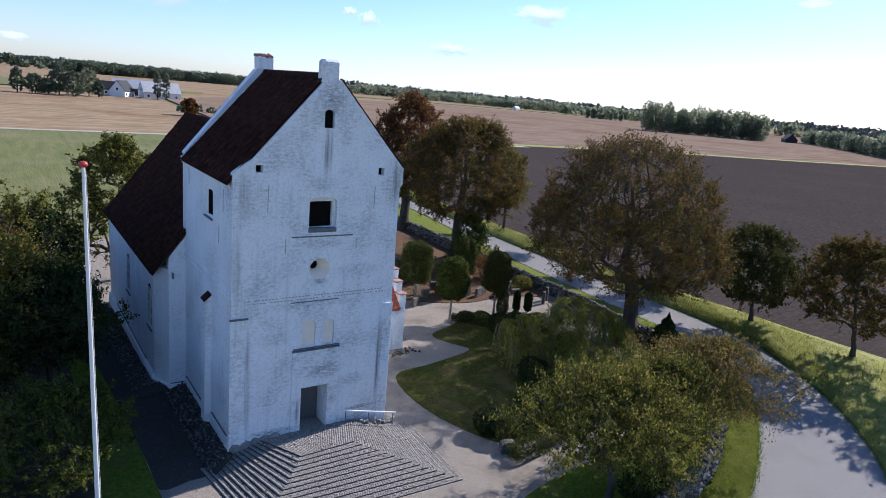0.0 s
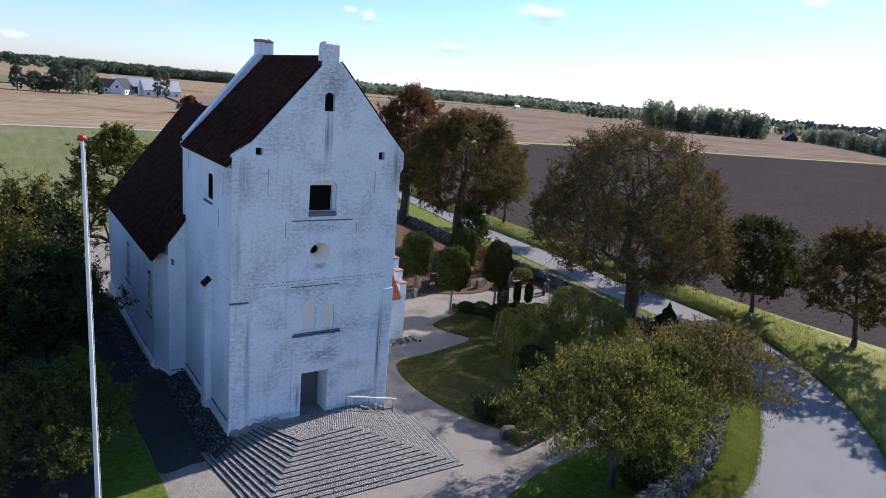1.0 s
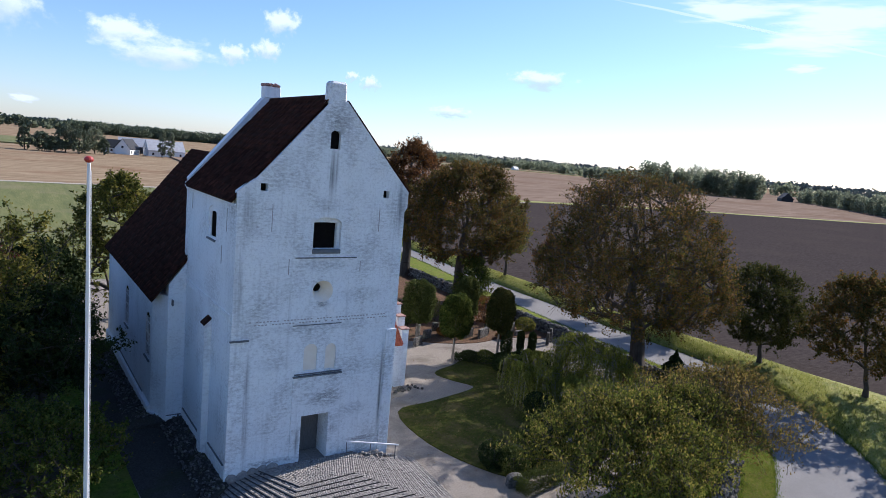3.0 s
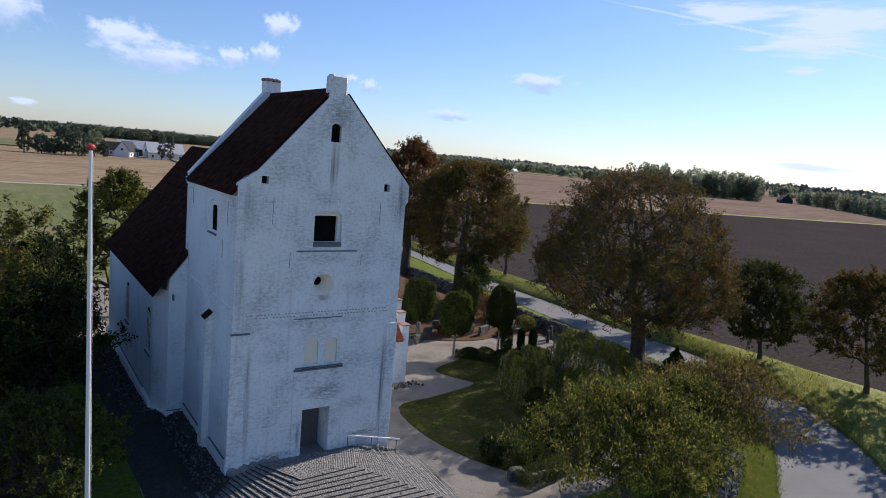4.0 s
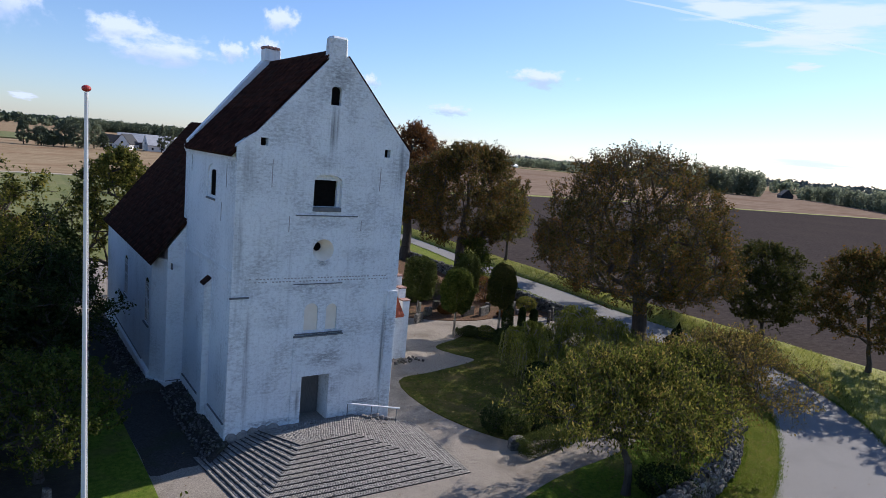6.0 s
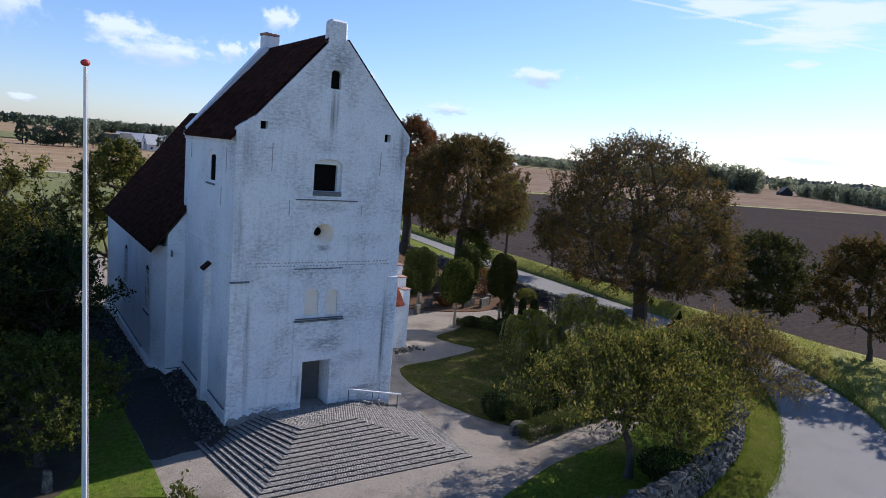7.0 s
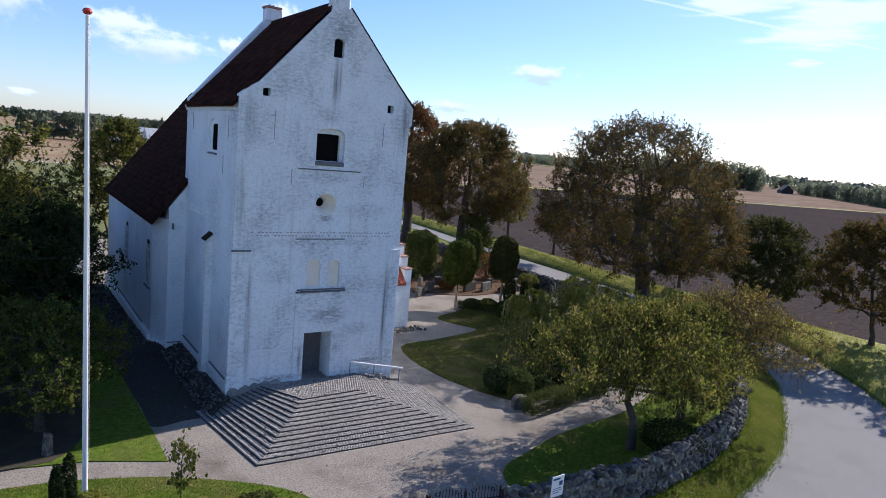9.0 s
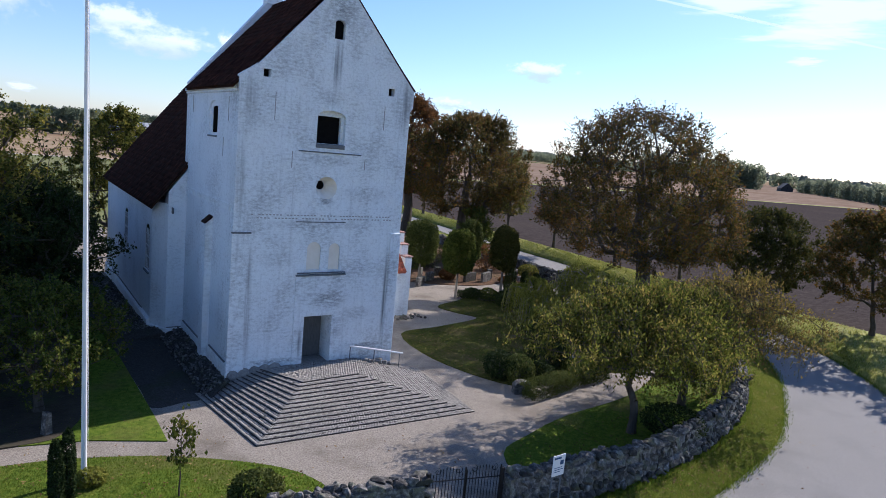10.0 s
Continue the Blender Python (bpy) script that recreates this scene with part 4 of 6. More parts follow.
part("rain_hook", boxed(-4.3, -4.24, NY0 - 0.25, NY0, 6.1, 6.4), M_LEAD, church, "small iron bracket")

# south porch with stepped gable
PY0, PY1, PX1 = 8.7, 13.9, 10.7
part("porch_wall", boxed(NX1, PX1 - 0.5, PY0, PY0 + 0.5, -0.6, 2.7), M_WHITE, church)
part("porch_wall", boxed(NX1, PX1 - 0.5, PY1 - 0.5, PY1, -0.6, 2.7), M_WHITE, church)
bm = bmesh.new()
steps = [(0, 3.45), (0.6, 4.15), (1.2, 4.85), (1.8, 5.55)]
pts = [(PX1 - 0.5, PY0, -0.6)]
for k, (d, z) in enumerate(steps):
    pts += [(PX1 - 0.5, PY0 + d, steps[k - 1][1] if k else z)] if k else []
    pts += [(PX1 - 0.5, PY0 + d, z)]
top = [(PX1 - 0.5, PY1 - (p[1] - PY0), p[2]) for p in pts[::-1]]
prism(bm, pts + top, (0.5, 0, 0))
part("porch_gable", bm, M_WHITE, church, "white crow-stepped porch gable")
for d, z in steps:
    for y in (PY0 + d, PY1 - d - 0.6):
        part("step_cap", boxed(PX1 - 0.56, PX1 + 0.06, y - 0.05, y + 0.61, z, z + 0.09, 0.02), M_CAPTILE, church, "weathered red tile cap")
pm = (PY0 + PY1) / 2
porch_roof = part("porch_roof", prism(bmesh.new(), [(NX1, PY0 - 0.2, 2.55), (NX1, pm, 5.3), (NX1, PY1 + 0.2, 2.55), (NX1, PY1 + 0.2, 2.45), (NX1, pm, 5.16), (NX1, PY0 - 0.2, 2.45)], (PX1 - 0.5 - NX1, 0, 0)), M_REDTILE, church, "bright red tiled porch roof")
s = Vector((0, pm - PY0 + 0.2, 5.3 - 2.55))
v, f = tile_rows((NX1, PY0 - 0.24, 2.53), (1, 0, 0), s, (0, -s.z, s.y), 20, 10, PX1 - 0.5 - NX1, s.length / 10, 5)
tagged(tris_mesh("porch_tiles", v, f, M_REDTILE, porch_roof), kind="stuff")

# stepped apron of granite setts before the door
apron = thing("entrance_steps")
tagged(apron, "broad low granite sett steps fanning out before the tower door", "steps")
OUT = [(-4.9, -0.1), (-4.12, -5.55), (5.25, -5.98), (5.75, -0.5)]
INN = [(-2.2, -0.08), (-1.08, -2.2), (1.65, -2.05), (2.5, -0.08)]
NS = 14
RISE = 0.82 / NS
setts_v, setts_f = [], []
CUBE = [(0, 1, 2, 3), (0, 4, 5, 1), (1, 5, 6, 2), (2, 6, 7, 3), (3, 7, 4, 0)]
for k in range(NS):
    t0, t1 = k / (NS - 1), min(1, (k + 1) / (NS - 1))
    A = [Vector((*o, 0)).lerp(Vector((*i, 0)), t0) for o, i in zip(OUT, INN)]
    B = [Vector((*o, 0)).lerp(Vector((*i, 0)), t1) for o, i in zip(OUT, INN)]
    z = GZ + RISE * (k + 1)
    bm = bmesh.new()
    prism(bm, [(p.x, p.y, GZ - 0.1) for p in A], (0, 0, z - GZ + 0.09 - 0.004))
    part("step", bm, M_RISERSHADE, apron, "stone step edge darkened for riser shade" if k == 0 else "")
    for e in range(3):
        a0, a1, b0, b1 = A[e], A[e + 1], B[e], B[e + 1]
        if k == NS - 1:
            if e != 1:
                continue
            b0, b1 = A[0], A[3]
        depth = ((b0 + b1) / 2 - (a0 + a1) / 2).length
        rows = max(1, round(depth / 0.105))
        for r in range(rows):
            p, q = a0.lerp(b0, (r + 0.14) / (rows + 0.12)), a1.lerp(b1, (r + 0.14) / (rows + 0.12))
            p2, q2 = a0.lerp(b0, (r + 1.09) / (rows + 0.12)), a1.lerp(b1, (r + 1.09) / (rows + 0.12))
            n = max(1, round((q - p).length / 0.115))
            off = rng.random() * 0.5
            for i in range(n):
                s0, s1 = (i + 0.02 + 0.05 * rng.random()) / n, (i + 0.95 + 0.04 * rng.random()) / n
                h = z + rng.normal(0, 0.006) 
                c = [p.lerp(q, s0), p.lerp(q, s1), p2.lerp(q2, s1), p2.lerp(q2, s0)]
                b = len(setts_v)
                setts_v += [(w.x, w.y, h) for w in c] + [(w.x, w.y, h - 0.03) for w in c]
                setts_f += [tuple(b + j for j in fc) for fc in CUBE]
tagged(tris_mesh("sett_paving", np.array(setts_v), np.array(setts_f), M_GRANITE, apron), kind="stuff")


# ---- plants ----
def tube_mesh(segs, sides=6):
    """Tapered tubes out of (a, b, r0, r1)."""
    ang = np.arange(sides) * 2 * np.pi / sides
    V, F = [], []
    for a, b, r0, r1 in segs:
        d = b - a
        L = np.linalg.norm(d)
        if L < 1e-4:
            continue
        d = d / L
        h = np.array([1.0, 0, 0]) if abs(d[0]) < 0.8 else np.array([0, 1.0, 0])
        x = np.cross(d, h)
        x /= np.linalg.norm(x)
        y = np.cross(d, x)
        c = np.cos(ang)[:, None] * x + np.sin(ang)[:, None] * y
        o = len(V) * sides * 2
        V.append(np.vstack((a + c * r0, b + c * r1)))
        i = np.arange(sides)
        F.append(np.stack((o + i, o + (i + 1) % sides, o + sides + (i + 1) % sides, o + sides + i), 1))
    return np.vstack(V), np.vstack(F)


def leaf_quads(centres, size, r, droop=0.0, narrow=0.55):
    """Folded leaf quads at the centres, turned at random."""
    n = len(centres)
    d = r.normal(size=(n, 3))
    d[:, 2] -= droop
    d /= np.linalg.norm(d, axis=1, keepdims=True)
    s = np.cross(d, r.normal(size=(n, 3)))
    s /= np.linalg.norm(s, axis=1, keepdims=True) + 1e-9
    L = size * (0.65 + 0.7 * r.random((n, 1)))
    nrm = np.cross(d, s)
    v = np.stack((centres - d * L * 0.5, centres + s * L * narrow * 0.5 + nrm * L * 0.1, centres + d * L * 0.5, centres - s * L * narrow * 0.5 + nrm * L * 0.1), 1).reshape(-1, 3)
    return v, np.arange(4 * n).reshape(-1, 4)


# crown outlines: share of the full radius at even steps from the lowest leaf to the top
DOME = (0.50, 0.80, 0.93, 1.0, 1.0, 0.98, 0.94, 0.87, 0.76, 0.58, 0.25)
ROUND = (0.40, 0.75, 0.92, 0.99, 1.0, 0.98, 0.92, 0.83, 0.70, 0.50, 0.18)
UMBRELLA = (0.30, 0.66, 0.88, 1.0, 1.0, 0.95, 0.86, 0.74, 0.58, 0.40, 0.18)
COLUMN = (0.45, 0.8, 0.95, 1.0, 0.98, 0.94, 0.88, 0.8, 0.66, 0.46, 0.1)


def crown_points(r, clumps, low, top, half_w, half_d, off, profile, shell, lumps):
    """Twig ends filling an uneven crown, more of them towards its skin; the crown leans by off at its top."""
    h = r.random(clumps) ** 0.85
    a = r.random(clumps) * 2 * np.pi
    ph = r.random(3) * 9
    R = np.interp(h, np.linspace(0, 1, len(profile)), profile)
    wob = np.array([noise.noise(Vector((1.7 * math.cos(k), 1.7 * math.sin(k), 2.6 * q)) + Vector(ph)) for k, q in zip(a, h)])
    R = R * (1 + lumps * wob) * (shell + (1 - shell) * np.sqrt(r.random(clumps)))
    z = low + (top - low) * h * (1 + 0.12 * lumps * wob)
    k = z / top
    return np.stack((np.cos(a) * R * half_w + off[0] * k, np.sin(a) * R * half_d + off[1] * k, z), 1)


def grow(pts, r, trunk_r, fork, top, off, reach):
    """A tree's limbs: every twig end is joined to the nearest limb nearer the trunk. Returns tubes, twig ends and their outward ways."""
    lean = np.array([off[0], off[1], 0.0])
    spine = [np.array([0.0, 0, 0]) + lean * (k * fork / top) + np.array([0, 0, k * fork]) + (r.normal(0, 0.02 * fork, 3) * np.array([1, 1, 0]) if 0 < k < 1 else 0) for k in (0, 0.33, 0.66, 1.0)]
    head = lean * 0.75 + np.array([0, 0, fork + 0.62 * (top - fork)])
    spine += [spine[3] + (head - spine[3]) * k + r.normal(0, 0.035 * reach, 3) for k in (0.3, 0.6, 1.0)]
    nodes, par = list(spine), [-1, 0, 1, 2, 3, 4, 5]
    start = spine[3]
    order = np.argsort(np.linalg.norm(pts - start, axis=1))
    ends, ways = [], []
    for i in order:
        p = pts[i]
        arr = np.array(nodes[3:])
        dist = np.linalg.norm(arr - p, axis=1)
        far_off = np.linalg.norm(arr - start, axis=1)
        level = np.maximum(0, arr[:, 2] - p[2])
        k = int(np.argmin(dist + 0.35 * far_off + 0.5 * level)) + 3
        a = nodes[k]
        L = np.linalg.norm(p - a)
        steps = max(1, int(L / (0.13 * reach + 0.15)))
        prev = k
        for j in range(1, steps + 1):
            t = j / steps
            nodes.append(a + (p - a) * t + np.array([0, 0, 0.10 * L * math.sin(math.pi * t)]) + (r.normal(0, 0.04 * L, 3) if j < steps else 0))
            par.append(prev)
            prev = len(nodes) - 1
        ends.append(prev)
        w = nodes[prev] - nodes[par[prev]]
        ways.append(w / (np.linalg.norm(w) + 1e-6))
    n = len(nodes)
    area = np.zeros(n)
    for k in ends:
        area[k] += 1
    for k in range(n - 1, 0, -1):
        area[par[k]] += max(area[k], 0.3)
    rad = trunk_r * np.sqrt(np.maximum(area, 0.6) / area[3]) ** 1.05
    rad[:7] = trunk_r * np.array([1.5, 1.12, 1.02, 1.0, 0.82, 0.6, 0.32])
    segs = [(nodes[par[k]], nodes[k], min(rad[par[k]], rad[k] * 1.15) if k > 3 else rad[par[k]], rad[k]) for k in range(1, n)]
    return segs, np.array([nodes[k] for k in ends]), np.array(ways)


def tree(name, label, base, height, crown_w, crown_low, leaves, leaf_size, leaf_mat, seed, clumps=160, trunk_r=0.2, bark=None, spread=None, shell=0.5, lumps=0.35, group="", crown_d=None, bare=0.0,
         droop=0.3, off=(0, 0), thin_top=0.0, narrow=0.55, category="tree", fork=None, profile=ROUND, twigs=4, rise=0.35):
    """A tree with limbs, twigs at every limb's end and leaves set along the twigs."""
    r = np.random.default_rng(seed)
    sp = spread or crown_w * 0.07
    w, d = crown_w / 2 - 0.7 * sp, (crown_d or crown_w) / 2 - 0.7 * sp
    pts = crown_points(r, clumps, crown_low + 0.3 * sp, height - 0.6 * sp, w, d, off, profile, shell, lumps)
    segs, tips, ways = grow(pts, r, trunk_r, fork or max(crown_low * 1.05, 0.3), height, off, crown_w / 2)
    t = thing(name, pose(base[0], base[1], base[2] if len(base) > 2 else GZ - 0.05))
    tagged(t, label, category, group)
    # twigs fan out from the limb ends
    k = len(tips)
    tip = np.repeat(tips, twigs, 0)
    way = np.repeat(ways, twigs, 0) * 0.7 + r.normal(0, 0.62, (k * twigs, 3)) + np.array([0, 0, rise])
    way /= np.linalg.norm(way, axis=1, keepdims=True)
    ln = sp * (0.7 + 0.9 * r.random((k * twigs, 1)))
    tend = tip + way * ln - np.array([0, 0, 0.12 * droop]) * ln
    thick = max(0.006, min(0.016, trunk_r * 0.05))
    segs += [(a, b, thick, thick * 0.5) for a, b in zip(tip, tend)]
    v, f = tube_mesh(segs, 5)
    trunk = tris_mesh("trunk", v, f, bark or M_BARK, t)
    trunk.data.polygons.foreach_set("use_smooth", [True] * len(trunk.data.polygons))
    share = np.repeat(r.random(k) + 0.45, twigs) * (0.5 + r.random(k * twigs))
    share[np.repeat(r.random(k) < bare, twigs)] *= 0.08
    share *= 1 - thin_top * np.clip((tip[:, 2] - 0.6 * height) / (0.3 * height), 0, 1)
    n_each = np.maximum(1, share / share.sum() * leaves + r.random(k * twigs) - 0.5).astype(int)
    who = np.repeat(np.arange(k * twigs), n_each)
    s = r.random((len(who), 1)) ** 0.7
    cen = tip[who] + (tend - tip)[who] * s + r.normal(0, 0.12, (len(who), 3)) * sp
    cen = cen[cen[:, 2] > 0.25]
    v, f = leaf_quads(cen, leaf_size, r, droop, narrow)
    tris_mesh("crown", v, f, leaf_mat, t)
    return t


def dense_shrub(name, label, base, w, d, h, leaves, size, mat, seed, shape="round", stem=0.0, category="shrub", group="", m=None):
    """A clipped or dense shrub: leaves in a thick skin over an uneven body; a bare stem below if asked."""
    r = np.random.default_rng(seed)
    u = r.normal(size=(leaves, 3))
    u /= np.linalg.norm(u, axis=1, keepdims=True)
    rad = 0.78 + 0.26 * r.random(leaves) ** 0.7
    ph = r.random(3) * 9
    rad *= 1 + 0.16 * np.array([noise.noise(Vector(k * 2.3 + ph)) for k in u])
    if shape == "box":
        q = np.abs(u).max(1)
        u = u / q[:, None] ** 0.85
    p = u * rad[:, None]
    if shape == "cone":
        k = np.clip((p[:, 2] + 1) / 2, 0, 1)
        p[:, :2] *= ((1.15 * (1 - k) ** 0.75 + 0.06) * (0.72 + 0.34 * np.abs(np.sin(k * 17 + u[:, 0]))))[:, None]
    if shape == "egg":
        k = np.clip((p[:, 2] + 1) / 2, 0, 1)
        p /= (np.abs(u).max(1)[:, None]) ** 0.45
        p *= 0.86
        p[:, :2] *= (1.05 - 0.12 * k)[:, None]
    hh = (h - stem) / 2
    p = p * np.array([w / 2, d / 2, hh]) + np.array([0, 0, stem + hh])
    p = p[p[:, 2] > 0.02]
    t = thing(name, m or pose(base[0], base[1], GZ))
    tagged(t, label, category, group)
    v, f = leaf_quads(p, size, r, 0.0, 0.6)
    tris_mesh("foliage", v, f, mat, t)
    segs = [(np.array([0, 0, -0.1]), np.array([0.02, 0, stem + hh]), 0.05 + 0.07 * (stem > 0.5), 0.04)]
    for k in range(7):
        a = k * 0.9 + r.random()
        segs.append((np.array([0.01, 0, stem + 0.25 * hh * r.random()]), np.array([math.cos(a) * w * 0.32, math.sin(a) * d * 0.32, stem + hh * (0.7 + 0.7 * r.random())]), 0.035, 0.012))
    v, f = tube_mesh(segs, 5)
    tris_mesh("stem", v, f, M_PALEBARK if stem > 0.5 else M_BARK, t)
    return t


# big horse chestnuts along the wall
tree("chestnut_tree", "tall old horse chestnut with thinning brown-green autumn leaves", (28.6, 4.1), 15.3, 16.6, 4.0, 62000, 0.17, L_CHESTNUT, 11, 760, 0.55, shell=0.35, bare=0.12, spread=0.95, lumps=0.3, group="chestnuts", off=(-1.0, 1.3), crown_d=15.6, thin_top=0.45, profile=DOME, fork=4.6, twigs=5)
tree("chestnut_tree", "tall horse chestnut with dense brown-green autumn leaves", (29.3, 29.0), 14.9, 14.2, 4.4, 60000, 0.20, L_CHESTNUT, 12, 620, 0.5, shell=0.4, lumps=0.35, spread=1.0, group="chestnuts", off=(0.6, 0.2), profile=DOME, fork=5.5)
tree("chestnut_tree", "tall horse chestnut with rusty autumn crown", (31.0, 43.0), 16.8, 11.5, 5.0, 36000, 0.24, L_RUST, 13, 420, 0.55, shell=0.4, lumps=0.4, spread=1.0, group="chestnuts", profile=COLUMN)
# young trees on the verge
for i, (x, y, h, w, low, mat, off) in enumerate([(42.3, 2.2, 8.2, 8.7, 1.5, L_VERGE, (-0.4, 0.7)), (42.1, -6.3, 9.0, 9.5, 2.0, L_CHESTNUT, (-0.4, 0.9)), (45.0, 12.6, 7.6, 6.5, 1.8, L_YELLOW, (-0.4, 0.6)), (43.6, 19.8, 7.0, 5.6, 2.2, L_CHESTNUT, (-0.3, 0.4)),
                                                 (45.0, 30.8, 6.6, 5.0, 2.4, L_RUST, (0, 0)), (44.8, 39.6, 10.6, 6.4, 2.6, L_YELLOW, (0, 0)), (45.8, 62.0, 8.0, 5.0, 2.4, L_RUST, (0, 0)), (41.5, -13.4, 9.6, 8.5, 2.0, L_CHESTNUT, (0, 0))]):
    tree("verge_tree", "young roadside tree with autumn-tinged crown on the grass verge", (x, y, -0.1), h, w, low, (34000, 30000, 14000, 11000, 8000, 14000, 9000, 20000)[i], 0.19, mat, 30 + i, 300, 0.17, shell=0.3, lumps=0.45, spread=0.75, group="verge trees", bare=0.08, off=off, thin_top=0.2)
# low cherry trees inside the corner of the wall
for i, (x, y, h, w, d, low, n, off) in enumerate([(10.2, -10.3, 6.4, 9.8, 8.2, 2.6, 25000, (-0.2, 0.2)), (15.3, -9.1, 5.8, 7.2, 6.2, 2.8, 13500, (0, 0)), (18.2, -8.8, 6.4, 8.6, 7.8, 2.5, 11500, (0.3, -0.5))]):
    tree("cherry_tree", "low spreading cherry tree with yellow-green autumn leaves" if i < 2 else "low spreading cherry tree with thin bronze-tinged leaves", (x, y), h, w, low, n * 1.25, 0.15, L_CHERRY if i < 2 else L_BRONZE, 50 + i, 300, 0.17, crown_d=d, off=off, shell=0.25, lumps=0.85, spread=0.8, group="cherry trees", fork=1.5, droop=1.5, narrow=0.42, profile=UMBRELLA, twigs=5, rise=0.2)
# standard clipped trees
for i, (x, y, w, h, st, mat) in enumerate([(16.9, 17.2, 2.7, 5.4, 1.5, L_THUJA), (16.7, 11.7, 2.45, 5.5, 1.7, L_GREEN), (22.2, 17.8, 2.1, 5.4, 1.5, L_THUJA), (20.5, 11.1, 2.15, 5.9, 2.0, L_VERGE)]):
    dense_shrub("clipped_tree", "clipped egg-shaped tree on a pale bare stem", (x, y), w, w, h, 19000, 0.125, mat, 70 + i, "egg", st, "tree", "clipped trees")
# trees on the shaded north side
tree("maple_tree", "leafy tree in shade with sunlit yellow-green top", (-12.7, 9.2), 10.9, 9.8, 1.4, 40000, 0.17, L_YELLOW, 81, 280, 0.3, shell=0.3, spread=0.95, lumps=0.8, thin_top=0.35, bare=0.1)
tree("copper_tree", "tree with reddish copper leaves", (-14.6, 14.0), 11.6, 8.0, 2.5, 15000, 0.22, L_RED, 82, 200, 0.3, shell=0.3, spread=0.9)
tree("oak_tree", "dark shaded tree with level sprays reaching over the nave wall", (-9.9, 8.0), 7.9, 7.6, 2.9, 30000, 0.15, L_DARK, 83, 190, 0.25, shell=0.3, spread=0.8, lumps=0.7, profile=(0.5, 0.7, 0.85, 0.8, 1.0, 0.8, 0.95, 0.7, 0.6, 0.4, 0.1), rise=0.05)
tree("lime_tree", "yellowing tree behind the nave", (-3.6, 30.0), 11.6, 9.0, 2.0, 20000, 0.24, L_YELLOW, 84, 240, 0.28, shell=0.3, spread=0.8, profile=COLUMN)
tree("apple_tree", "low gnarled apple tree with pale leaves", (-10.4, 0.2), 4.9, 6.4, 1.0, 19000, 0.13, L_GREEN, 85, 260, 0.17, shell=0.25, spread=0.5, lumps=0.5, fork=0.9)
# sized to block the north sky; the last two stand out of view
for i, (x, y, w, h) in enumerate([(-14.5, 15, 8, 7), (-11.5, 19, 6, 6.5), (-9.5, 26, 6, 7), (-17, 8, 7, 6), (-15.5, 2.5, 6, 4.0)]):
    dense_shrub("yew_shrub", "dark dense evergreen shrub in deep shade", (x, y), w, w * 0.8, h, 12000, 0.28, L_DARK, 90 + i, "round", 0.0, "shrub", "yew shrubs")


# ---- distance ----
def far(heading, d):
    a = radians(heading)
    return -11.7 + d * math.sin(a), -26.8 + d * math.cos(a)


def woods(name, label, h0, h1, d0, d1, height, count, leaf, mat, seed, deep=60, per=70, wide=0.55, base=-1.3):
    """A far wood in one piece: uneven crowns side by side between two headings."""
    r = np.random.default_rng(seed)
    C = []
    for i in range(count):
        t = (i + r.random()) / count
        x, y = far(h0 + (h1 - h0) * t, d0 + (d1 - d0) * t + r.random() * deep)
        h = height * (0.72 + 0.38 * r.random())
        w = h * wide * (0.8 + 0.5 * r.random())
        u = r.normal(size=(per, 3))
        u /= np.linalg.norm(u, axis=1, keepdims=True)
        u *= (0.6 + 0.45 * r.random((per, 1)))
        C.append(u * np.array([w / 2, w / 2, h / 2]) + np.array([x, y, base + h * 0.5]))
    v, f = leaf_quads(np.vstack(C), leaf, r, 0, 0.8)
    return tagged(tris_mesh(name, v, f, mat), label, "woodland", kind="stuff")


woods("far_wood", "long dark belt of distant woodland", 4.9, 24, 1300, 1450, 21, 300, 2.9, L_FAR, 201, per=170, wide=1.0)
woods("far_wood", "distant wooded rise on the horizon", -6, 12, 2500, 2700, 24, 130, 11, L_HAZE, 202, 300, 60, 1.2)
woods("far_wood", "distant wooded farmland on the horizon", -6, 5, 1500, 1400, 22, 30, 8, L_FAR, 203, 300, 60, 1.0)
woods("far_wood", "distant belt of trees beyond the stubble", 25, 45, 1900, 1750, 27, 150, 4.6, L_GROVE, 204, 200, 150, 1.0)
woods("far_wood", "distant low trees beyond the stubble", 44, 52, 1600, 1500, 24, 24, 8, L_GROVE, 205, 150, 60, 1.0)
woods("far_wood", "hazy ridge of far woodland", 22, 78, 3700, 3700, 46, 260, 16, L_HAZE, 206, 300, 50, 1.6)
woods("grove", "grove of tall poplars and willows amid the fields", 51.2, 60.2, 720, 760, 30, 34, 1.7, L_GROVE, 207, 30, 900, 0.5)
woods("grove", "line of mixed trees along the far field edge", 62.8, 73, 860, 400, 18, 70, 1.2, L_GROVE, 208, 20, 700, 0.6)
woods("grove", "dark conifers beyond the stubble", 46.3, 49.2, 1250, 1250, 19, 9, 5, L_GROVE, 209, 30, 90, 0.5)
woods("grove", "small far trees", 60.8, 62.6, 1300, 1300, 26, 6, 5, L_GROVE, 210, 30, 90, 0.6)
woods("hedgerow", "low hedge along the farm lane", 12.5, 19, 330, 300, 4, 9, 1.4, L_FAR, 211, 5, 60, 1.2)


